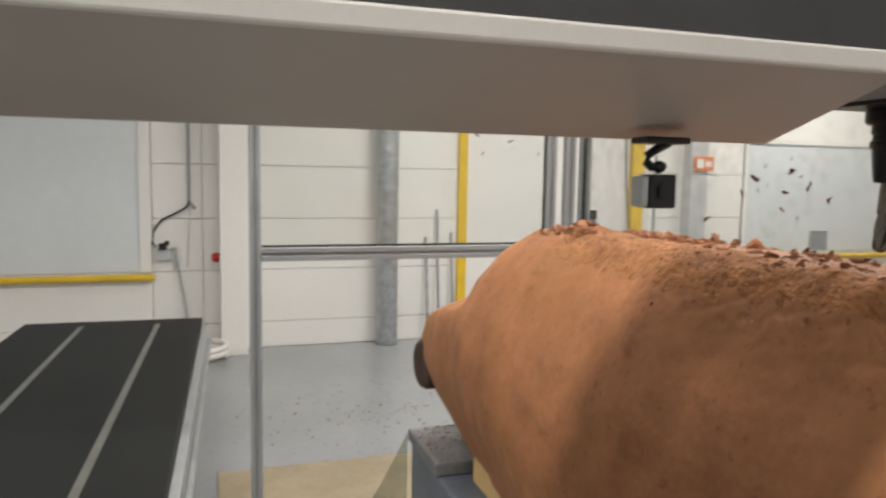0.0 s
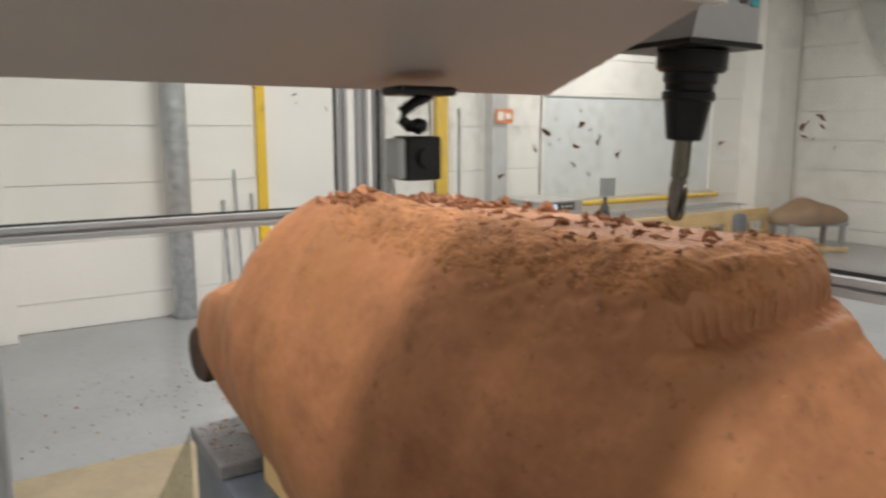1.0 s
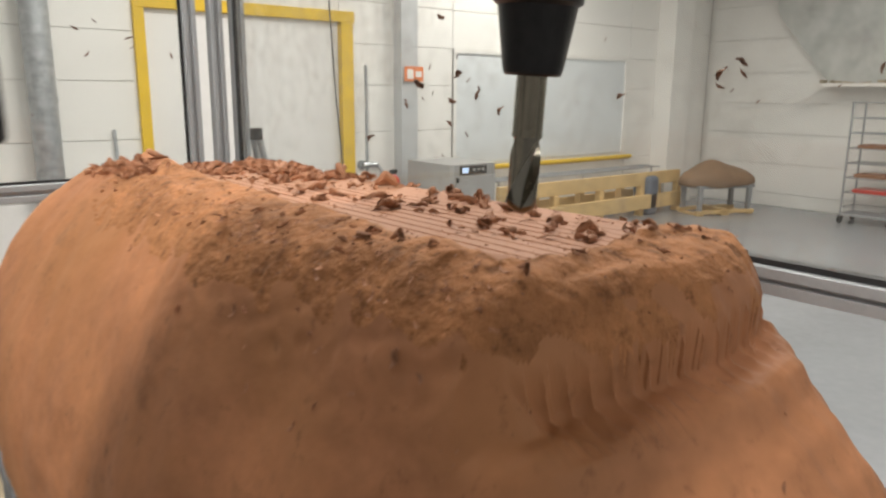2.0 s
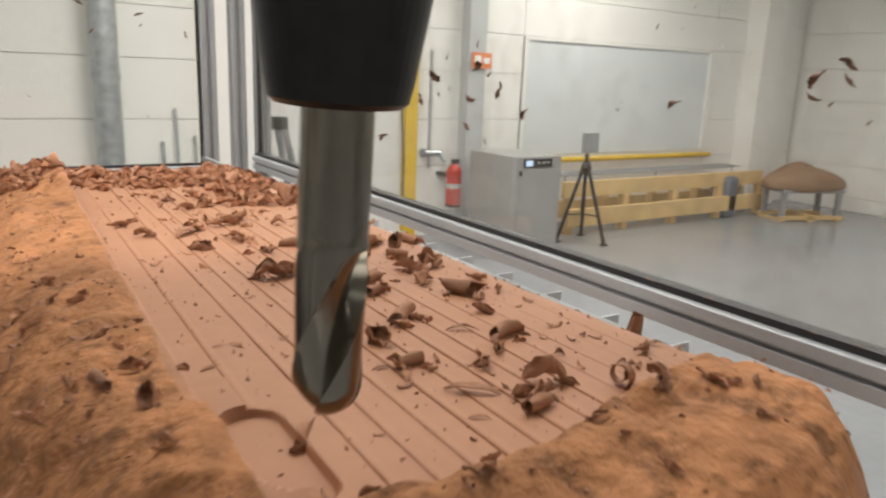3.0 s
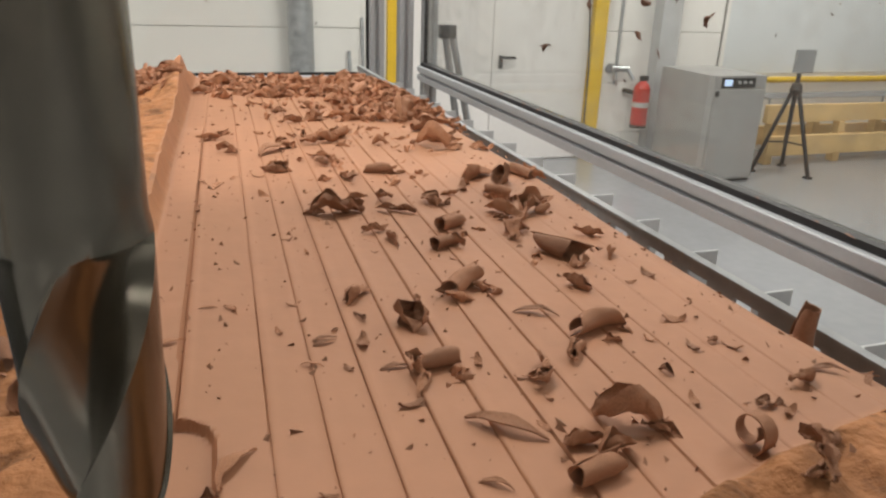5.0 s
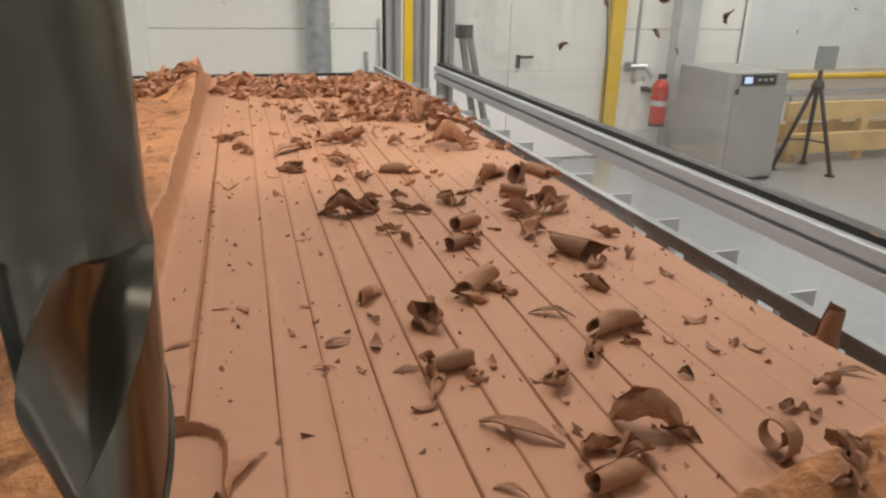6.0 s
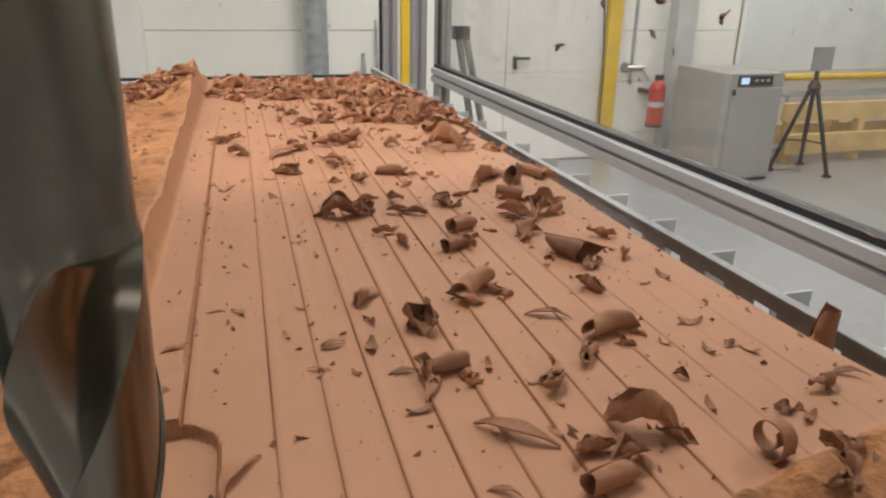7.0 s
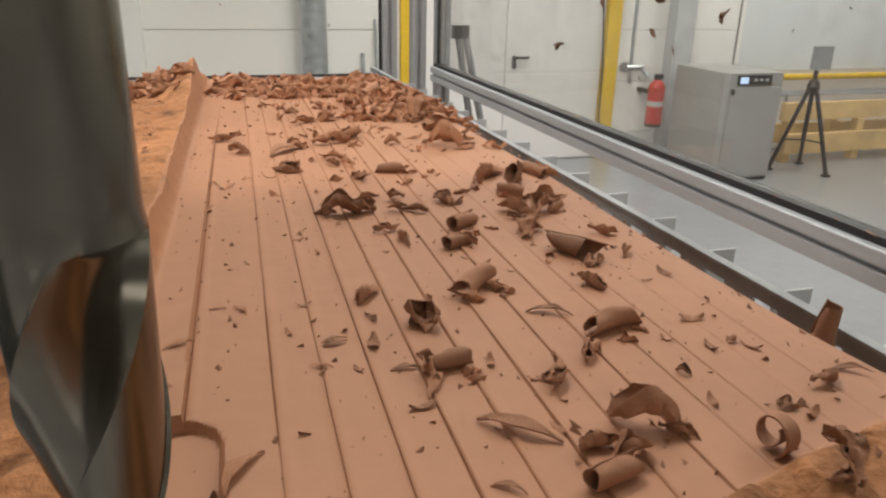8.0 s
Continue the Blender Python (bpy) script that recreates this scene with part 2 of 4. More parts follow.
def prism(profile, y0, y1, axis="y"):
    """An outline in two axes pulled along the third."""
    bm = bmesh.new()
    put = {"y": lambda p, s: (p[0], s, p[1]), "x": lambda p, s: (s, p[0], p[1]), "z": lambda p, s: (p[0], p[1], s)}[axis]
    a = [bm.verts.new(put(p, y0)) for p in profile]
    b = [bm.verts.new(put(p, y1)) for p in profile]
    n = len(profile)
    for i in range(n):
        bm.faces.new((a[i], a[(i + 1) % n], b[(i + 1) % n], b[i]))
    bm.faces.new(a[::-1])
    bm.faces.new(b)
    bmesh.ops.recalc_face_normals(bm, faces=bm.faces)
    return bm


# ---- the room ----
# south and west walls are unseen, set far back to weaken bounced light
XL, XR, YB, YF = -8.0, 12.1, -9.0, 7.6
floor = tagged(part("floor", boxes((XL, XR, YB, YF, -0.2, 0)), FLOORMAT), "glossy light grey epoxy floor with clay crumbs", "floor", kind="structure")
ceiling = tagged(part("ceiling", boxes((XL, XR, YB, YF, CEILING, CEILING + 0.2)), CEILMAT), "pale grey hall ceiling", "ceiling", kind="structure")
wall_south = tagged(part("wall_south", boxes((XL - 0.2, XR + 0.2, YB - 0.2, YB, -0.2, CEILING + 0.2)), WALLWHITE), "plain white hall wall, assumed out of view", "wall", kind="structure")
wall_west = tagged(part("wall_west", boxes((XL - 0.2, XL, YB, YF, -0.2, CEILING + 0.2)), WALLWHITE), "plain white hall wall, assumed out of view", "wall", kind="structure")
wall_east = tagged(part("wall_east", boxes((XR + 0.03, XR + 0.25, YB, YF, -0.2, CEILING + 0.2)), WALLWHITE), "white block wall with joint lines", "wall", kind="structure")
wall_north = tagged(part("wall_north", boxes((XL - 0.2, XR + 0.2, YF + 0.03, YF + 0.3, -0.2, CEILING + 0.2)), WALLWHITE), "white wall of long aerated concrete panels", "wall", kind="structure")


def wall_panel(x0, x1, z0, z1):
    return box(bmesh.new(), x0 + 0.0025, x1 - 0.0025, YF, YF + 0.04, z0 + 0.0025, z1 - 0.0025, bevel=0.003, seg=1)


# windows cut the north wall's panels: x from, x to, z from, z to
WINDOWS = [(-3.2, 0.24, 0.76, 2.6), (6.74, 10.05, 0.84, 2.17)]
DOOR = (3.27, 5.22, 0.0, 2.38)


def free(x0, x1, z0, z1):
    return not any(x0 < b and x1 > a and z0 < d and z1 > c for a, b, c, d in WINDOWS + [DOOR])


COLS = [-8.0, -3.2, 0.24, 0.68, 3.27, 5.22, 6.2, 6.74, 10.05, 12.1]
LEVELS = [0, 0.25, 0.76, 1.25, 1.75, 2.17, 2.6, 3.1, 3.6, 4.0]
for c0, c1 in zip(COLS, COLS[1:]):
    for z0, z1 in zip(LEVELS, LEVELS[1:]):
        if free(c0 + 0.01, c1 - 0.01, z0 + 0.01, z1 - 0.01) or (c0 == 3.27 and z0 > 2.1):
            lo = max(z0, 2.38) if c0 == 3.27 else z0
            if c0 == 6.74 and z0 == 0.76:
                continue
            part("panel", wall_panel(c0, c1, lo, z1), WALLWHITE, wall_north)
part("panel", wall_panel(6.74, 10.05, 0.76, 0.84), WALLWHITE, wall_north)
for k, (y0, y1) in enumerate([(-9, -1.5), (-1.5, 1.5), (1.5, 4.4), (4.4, 7.6)]):
    for z0, z1 in zip([0, 0.2, 0.65, 1.1, 1.55, 2.0, 2.5, 3.0, 3.5], [0.2, 0.65, 1.1, 1.55, 2.0, 2.5, 3.0, 3.5, 4.0]):
        part("panel", box(bmesh.new(), XR, XR + 0.04, y0 + 0.003, y1 - 0.003, z0 + 0.003, z1 - 0.003, bevel=0.003, seg=1), WALLWHITE, wall_east)

for i, (a, b, c, d) in enumerate(WINDOWS):
    w = thing("window_%d" % (i + 1), "window covered with pale blue frosted plastic sheet", "window", kind="structure")
    part("pane", boxes((a, b, YF - 0.012, YF + 0.02, c, d)), SHEET, w)
    part("window_frame", boxes((a, b, YF - 0.03, YF + 0.01, d - 0.04, d), (b - 0.1, b, YF - 0.03, YF + 0.01, c, d - 0.04), (a, a + 0.04, YF - 0.03, YF + 0.01, c, d - 0.04)), WALLWHITE, w)

for a, b, z in ((-3.2, 0.26, 0.715), (6.75, 10.12, 0.775)):
    g = thing("guard_rail", "yellow painted guard tube along the wall below a window", "rail")
    part("tube", rods(((a, YF - 0.06, z), (b, YF - 0.06, z), 0.032), n=16), YELLOW, g, smooth=False)
    for x in np.arange(a + 0.3, b, 1.4):
        part("bracket", boxes((x, x + 0.05, YF - 0.06, YF, z - 0.02, z + 0.02)), YELLOW, g)

# door with yellow frame
door = thing("door_1", "white hall door with bright yellow steel frame", "door", kind="structure")
part("leaf", boxes((3.28, 4.2, YF + 0.01, YF + 0.05, 0.01, 2.38), (4.206, 5.21, YF + 0.01, YF + 0.05, 0.01, 2.38), bevel=0.003), DOORWHITE, door)
part("frame", boxes((3.18, 3.272, YF - 0.05, YF + 0.06, 0, 2.37), (5.22, 5.36, YF - 0.05, YF + 0.06, 0, 2.37), (3.18, 5.38, YF - 0.05, YF + 0.06, 2.372, 2.48), bevel=0.004), YELLOW, door)
part("door_handle", boxes((4.27, 4.3, YF - 0.03, YF + 0.012, 0.9, 1.02), (4.27, 4.42, YF - 0.06, YF - 0.04, 0.99, 1.015), (4.275, 4.295, YF - 0.05, YF, 0.992, 1.012), bevel=0.003), BLACKSTEEL, door)

pillar = tagged(part("pillar_1", boxes((0.83, 1.07, 7.32, YF, 0, CEILING), bevel=0.006), WALLWHITE), "white painted rectangular pillar", "pillar", kind="structure")
pillar = tagged(part("pillar_2", boxes((10.7, 11.15, 7.3, YF, 0, CEILING), (11.15, 11.6, 7.42, YF, 0, CEILING), bevel=0.006), WALLWHITE), "white painted pillar in the corner", "pillar", kind="structure")
duct = thing("drain_pipe", "dull galvanised round pipe with clamps on the wall", "pipe")
part("pipe", lathe([(0.105, 0.0), (0.105, CEILING)], 24), GALV, duct, smooth=False).matrix_basis = pose(2.415, YF - 0.12, 0)
for z in (0.03, 1.6, 3.0):
    part("clamp", lathe([(0.112, z - 0.02), (0.112, z + 0.02)], 24), GALV, duct).matrix_basis = pose(2.415, YF - 0.12, 0)
post = tagged(part("grey_post", boxes((5.9, 6.12, 7.45, YF, 0, CEILING), bevel=0.004), POSTGREY), "grey steel channel post on the white wall", "post")
sign = thing("safety_sign", "small orange safety sign with pale pictogram", "sign")
part("plate", boxes((5.93, 6.18, 7.425, 7.44, 1.79, 1.95), bevel=0.002), ORANGE, sign)
part("pictogram", boxes((5.96, 6.04, 7.42, 7.4255, 1.82, 1.92), (6.07, 6.15, 7.42, 7.4255, 1.84, 1.9)), WALLWHITE, sign)
for i, (x, z0, z1, r) in enumerate(((2.965, 0.02, 1.34, 0.014), (2.85, 0.02, 1.06, 0.016), (3.12, 0.02, 1.11, 0.013))):
    tagged(part("leaning_rod", rods(((x, YF - 0.12, z0), (x - 0.01, YF - 0.025, z1), r)), GALV), "thin grey metal rod leaning on the wall", "rod", "rods on the wall")

# ---- ceiling luminaires ----
for lx, ly in LAMP_ROWS:
    lum = thing("ceiling_light", "long white ceiling tube light, added out of view", "lamp", "ceiling lights", at=(lx, ly, CEILING))
    part("housing", boxes((-0.8, 0.8, -0.14, 0.14, -0.1, 0), bevel=0.006), RAMWHITE, lum)
    part("diffuser", boxes((-0.75, 0.75, -0.1, 0.1, -0.14, -0.101)), TUBE, lum)

# ---- machine enclosure of aluminium profile ----
def profile_x(bm, x0, x1, y, z, s=0.04):
    """A slotted square extrusion along x."""
    h, g = s / 2, 0.005
    for dz in (-1, 1):
        box(bm, x0, x1, y - h, y + h, z + dz * h / 2 - h / 2 + (g if dz > 0 else 0), z + dz * h / 2 + h / 2 - (g if dz < 0 else 0), bevel=0.0025)
    return box(bm, x0, x1, y - h + 0.01, y + h - 0.01, z - g, z + g)


def profile_y(bm, y0, y1, x, z, s=0.05):
    h, g = s / 2, 0.005
    for dz in (-1, 1):
        box(bm, x - h, x + h, y0, y1, z + dz * h / 2 - h / 2 + (g if dz > 0 else 0), z + dz * h / 2 + h / 2 - (g if dz < 0 else 0), bevel=0.0025)
    return box(bm, x - h + 0.01, x + h - 0.01, y0, y1, z - g, z + g)


def profile_z(bm, z0, z1, x, y, s=0.04):
    h, g = s / 2, 0.005
    for dx in (-1, 1):
        box(bm, x + dx * h / 2 - h / 2 + (g if dx > 0 else 0), x + dx * h / 2 + h / 2 - (g if dx < 0 else 0), y - h, y + h, z0, z1, bevel=0.0025)
    return box(bm, x - g, x + g, y - h + 0.01, y + h - 0.01, z0, z1)


encl = thing("machine_enclosure", "silver aluminium profile enclosure with clear plastic panes", "enclosure")
part("post", profile_z(bmesh.new(), 0, 3.2, 0.916, 3.2), ALU, encl)
part("post", profile_z(bmesh.new(), 0, 3.2, 2.066, 3.2), ALU, encl)
part("post", profile_z(bmesh.new(), 0, 3.2, 2.15, 3.2), ALU, encl)
part("post", profile_z(bmesh.new(), 0, 3.2, 2.222, 3.2), ALU, encl)
part("rail", profile_x(bmesh.new(), 0.938, 2.044, 3.2, 1.388, 0.048), ALU, encl)
part("rail", profile_x(bmesh.new(), 0.938, 2.044, 3.2, 3.17, 0.04), ALU, encl)
part("rail", prism([(2.182, 1.401), (2.232, 1.401), (2.232, 1.439), (2.184, 1.439), (2.182, 1.437), (2.182, 1.4235), (2.193, 1.4235), (2.193, 1.4165), (2.182, 1.4165)], -2.6, 3.178), ALU, encl)
part("rail", profile_y(bmesh.new(), -2.6, 3.178, 2.205, 3.17, 0.055), ALU, encl)
part("post", profile_z(bmesh.new(), 0, 3.2, 2.205, -2.63), ALU, encl)
part("gasket", boxes((2.1915, 2.2125, -2.6, 3.178, 1.4392, 1.4475)), RUBBER, encl)
part("gasket", boxes((0.938, 2.044, 3.195, 3.205, 1.413, 1.42), (2.038, 2.044, 3.195, 3.205, 1.42, 3.14)), RUBBER, encl)
part("gasket", boxes((2.2, 2.21, 3.165, 3.1785, 1.442, 3.14)), RUBBER, encl)
pane = part("pane", boxes((2.203, 2.207, -2.6, 3.165, 1.448, 3.14)), DUSTY, encl, "clear plastic pane spattered with clay")
pane.visible_shadow = False
pane = part("pane", boxes((0.938, 2.037, 3.198, 3.202, 1.4205, 3.14)), CLEAR, encl, "clear plastic pane")
pane.visible_shadow = False

# ---- base platform, clay and its support ----
plat = thing("platform", "grey machine platform with clay crumbs on it", "platform")
part("top", boxes((1.4, 2.0, 2.55, 2.875, 0.775, 0.817), bevel=0.006), PLATFORM, plat)
part("body", boxes((1.41, 1.99, 1.2, 2.865, 0.12, 0.774), bevel=0.01), PLATBLUE, plat)
part("foot", boxes((1.46, 1.54, 1.25, 2.8, 0, 0.119), (1.86, 1.94, 1.25, 2.8, 0, 0.119)), DARKBLUE, plat)
mat_board = tagged(part("floor_board", boxes((0.78, 2.9, 0.6, 4.62, 0.0, 0.012), bevel=0.003), PLY), "pale plywood sheet lying on the floor", "board")
batten = tagged(part("batten", boxes((1.5, 1.56, 1.25, 2.5, 0.775, 0.85), bevel=0.004), PINE), "pine batten under the clay model", "batten")

# the clay body is found by walking out from a core line along y until the form's limits are met
CX, CZ = 1.65, 0.95
# lanes run a little askew: pitch, first full lane, step before it, foot of the ridge wall
PITCH, MILL0, STEP, WALL, SKEW = 0.0155, 1.6025, 1.577, 1.5625, 0.03
rng = np.random.default_rng(7)
WAVES = {}


def ripple(key, n, lo, hi):
    """Random plane waves, used as soft irregular relief."""
    if key not in WAVES:
        k = rng.normal(size=(n, 3))
        k /= np.linalg.norm(k, axis=1)[:, None]
        WAVES[key] = (k * rng.uniform(lo, hi, (n, 1)), rng.uniform(0, 6.28, n))
    return WAVES[key]


def rough(key, x, y, z, n=14, lo=20, hi=60):
    k, p = ripple(key, n, lo, hi)
    s = np.zeros(np.broadcast(x, y, z).shape)
    for (a, b, c), q in zip(k, p):
        s += np.sin(a * x + b * y + c * z + q)
    return s / math.sqrt(n)


def sstep(a, b, v):
    t = np.clip((v - a) / (b - a), 0, 1)
    return t * t * (3 - 2 * t)


def lane_start(x):
    return np.interp(x, (1.58, 1.68, 1.72, 1.82), (1.262, 1.262, 1.276, 1.3)) + 0.004 * rough("c", x, 0, 0, 6, 40, 160)


def smax(a, b, k):
    h = np.maximum(k - np.abs(a - b), 0) / k
    return np.maximum(a, b) + h * h * k * 0.25


def clay_top(x, y):
    """Height of the upper side: sloped front, notched band, milled lanes, tail."""
    x, y = np.asarray(x, float), np.asarray(y, float)
    q = x - SKEW * (np.maximum(y, 1.25) - 1.3)
    raw = np.interp(y, (0.9, 1.5, 2.05, 2.15, 2.22, 2.28, 2.33, 2.37, 2.46, 2.56, 2.68, 2.76, 2.83, 2.87), (1.558, 1.557, 1.553, 1.545, 1.518, 1.462, 1.392, 1.366, 1.346, 1.325, 1.29, 1.245, 1.15, 0.98))
    raw = raw - 0.25 * np.maximum(0, 1.52 - x)
    raw = raw - np.interp(y, (1.27, 1.36, 1.45, 1.65), (0.8, 10.0, 9.5, 4.5)) * np.maximum(0, x - 1.785) ** 2
    raw = raw + 0.006 * np.exp(-((x - 1.55) / 0.04) ** 2)
    raw = raw + 0.0022 * rough("a", x, y, 0, 16, 25, 90) + 0.0009 * rough("b", x, y, 0, 16, 120, 330)
    # torn, gouged skin beside the lanes and along the near edge
    torn = np.maximum(0, rough("k", x * 1.3, y * 0.75, 0, 14, 150, 420))
    raw = raw - 0.0026 * torn * np.maximum(sstep(1.549, 1.541, q), sstep(1.32, 1.3, y))
    # the ridge left standing, rising to a thin crest at its far end
    crest = np.interp(y, (1.3, 1.45, 1.75, 1.83, 1.95, 2.03, 2.06, 2.1), (0.0, 0.003, 0.004, 0.008, 0.018, 0.027, 0.019, 0.0))
    raw = raw + crest * np.exp(-((q - 1.5535) / np.where(q < 1.5535, 0.018, 0.009)) ** 2)
    # milled lanes, each a shallow sawtooth
    f = np.where(q > MILL0, (q - MILL0) / PITCH, (q - STEP) / (MILL0 - STEP))
    f = f - np.floor(f)
    deep = np.interp(q, (1.69, 1.75), (1.0, 0.2))
    lane = 1.5525 - deep * (0.0006 * f + (0.0011 + 0.0004 * rough("l", np.floor(q / PITCH), y, 0, 6, 8, 40)) * np.exp(-((f - 0.014) / 0.012) ** 2) - 0.0003 * np.exp(-((f - 0.1) / 0.05) ** 2))
    lane = lane - (y - 1.3) * 0.012 - np.interp(y, (1.26, 1.36, 1.45, 1.65), (5.0, 10.0, 9.5, 4.5)) * np.maximum(0, x - 1.78) ** 2
    near = lane_start(x)
    milled = sstep(0, 0.006, y - near) * (q > STEP) * sstep(2.2, 2.14, y) * sstep(1.86, 1.845, x)
    top = raw * (1 - milled) + lane * milled
    # the last lane lies a little higher and ends in a round wall against the ridge
    t = np.clip((WALL - q) / 0.0085, 0, 1)
    wall = 1.5525 - (y - 1.3) * 0.012 + 0.0019 * sstep(1.81, 1.77, y) + 0.036 * (1 - np.sqrt(np.maximum(0, 1 - t ** 2)))
    fine = 0.0004 * np.sin(y * 2 * math.pi / 0.0022) * sstep(1.375, 1.38, y) * sstep(1.43, 1.42, y)
    last = sstep(1.335, 1.345, y) * sstep(2.2, 2.14, y) * (q <= STEP) * (q > 1.5538)
    top = np.where(last > 0.01, top * (1 - last) + np.minimum(raw, wall + fine) * last, top)
    # round-ended slot where the cutter last plunged
    d = np.hypot(x - 1.5765, y - np.clip(y, 1.285, 1.336))
    top = np.where(d < 0.0158, np.minimum(top, 1.5487 + 3.5 * np.maximum(0, d - 0.0118)), top)
    # the sloping front: a lip, a band of round cutter bites, then a long slope
    edge = np.interp(x, (1.4, 1.48, 1.526, 1.6, 1.7, 1.76, 1.82, 1.87), (1.3, 1.25, 1.218, 1.196, 1.18, 1.19, 1.222, 1.27))
    d = y - edge + 0.003 * rough("e", x, 0, 0, 5, 15, 50)
    u = (x - 1.52) / PITCH
    u = u - np.floor(u) - 0.5
    v = (x - 1.513) / (PITCH * 0.5)
    v = v - np.floor(v) - 0.5
    along = sstep(1.5, 1.55, x)
    d = d + 0.0008 * rough("n", x, y, 0, 6, 120, 300) * along
    d = d - 0.016 * sstep(1.76, 1.83, x) * sstep(-0.004, -0.02, d)
    front = np.interp(d, (-0.3, -0.26, -0.2, -0.16, -0.13, -0.1, -0.07, -0.046, -0.037, -0.03, -0.013, -0.008, -0.001, 0.006, 0.016, 0.03, 0.05, 0.075, 0.1), (0.75, 1.08, 1.27, 1.33, 1.366, 1.4, 1.432, 1.456, 1.472, 1.478, 1.485, 1.494, 1.508, 1.523, 1.539, 1.551, 1.557, 1.572, 1.7))
    ball, gone = 0.0082, 9.0
    r2 = ball ** 2 - (u * PITCH) ** 2 - np.maximum(0, d + 0.0052) ** 2
    scoop = np.where(r2 > 0, 1.4815 + ball - np.sqrt(np.maximum(r2, 0)), gone)
    front = np.where(d > -0.024, np.minimum(front, scoop + 0.12 * (d + 0.008) + 0.05 * (1 - along)), front)
    nick = sstep(-0.04, -0.032, d) * sstep(-0.01, -0.018, d) * np.interp(x, (1.5, 1.53, 1.6, 1.75), (0.0, 1.0, 0.9, 0.25)) * (0.7 + 0.4 * rough("v", x, 0, 0, 6, 60, 200))
    front = front - 0.0016 * nick * (1 - 3.4 * v ** 2)
    front = front + 0.0018 * rough("f", x, y, 0, 10, 40, 140) + 0.0012 * rough("w", x * 0.25, y, 0, 8, 150, 420)
    front = front - 0.018 * (1 - sstep(1.5, 1.76, x)) * sstep(0.025, -0.012, d)
    return -smax(-top, -front, np.interp(x, (1.5, 1.56), (0.045, 0.01)))


def clay_left(y, z):
    zs = (0.85, 1.1, 1.3, 1.4, 1.48, 1.54, 1.6)
    rows = ((0.9, (1.66, 1.64, 1.62, 1.62, 1.63, 1.64, 1.65)), (1.22, (1.46, 1.44, 1.445, 1.475, 1.498, 1.517, 1.54)), (1.6, (1.42, 1.36, 1.372, 1.405, 1.447, 1.485, 1.53)), (2.16, (1.47, 1.345, 1.34, 1.375, 1.425, 1.485, 1.56)), (2.42, (1.5, 1.366, 1.372, 1.43, 1.52, 1.6, 1.65)), (2.72, (1.53, 1.392, 1.43, 1.56, 1.62, 1.64, 1.65)), (2.87, (1.58, 1.46, 1.56, 1.62, 1.64, 1.65, 1.65)))
    cols = [sum(np.interp(z + o, zs, r) for o in (-0.07, -0.045, -0.02, 0, 0.02, 0.045, 0.07)) / 7 for _, r in rows]
    out, ys = cols[0], [r[0] for r in rows]
    for i in range(len(ys) - 1):
        out = np.where(y >= ys[i], cols[i] + (cols[i + 1] - cols[i]) * sstep(ys[i], ys[i + 1], y), out)
    scr = 0.006 * rough("g", 0, y, z, 12, 8, 30) + 0.0016 * rough("h2", 0, y, z, 12, 35, 90) + 0.0004 * rough("h", 0, y, z, 14, 60, 200)
    hollow = 0.014 * np.exp(-(((y - 1.43) / 0.07) ** 2 + ((z - 1.42) / 0.09) ** 2))
    return out + scr + hollow


def clay_field(x, y, z):
    right = 1.83 + 0.06 * (1.53 - z) + 0.24 * np.maximum(0, 1.47 - z) + 0.002 * rough("r", 0, y, z, 8, 15, 60)
    f = smax(z - clay_top(x, y), clay_left(y, z) - x, 0.028)
    # gouged shoulder
    f = f + 0.0016 * np.maximum(0, rough("s", x * 0.6, y * 0.8, z, 14, 120, 340)) * sstep(1.43, 1.5, z) * sstep(1.8, 1.5, y) * sstep(1.56, 1.53, x)
    f = smax(f, x - right, 0.02)
    return np.maximum(f, 0.83 - z)


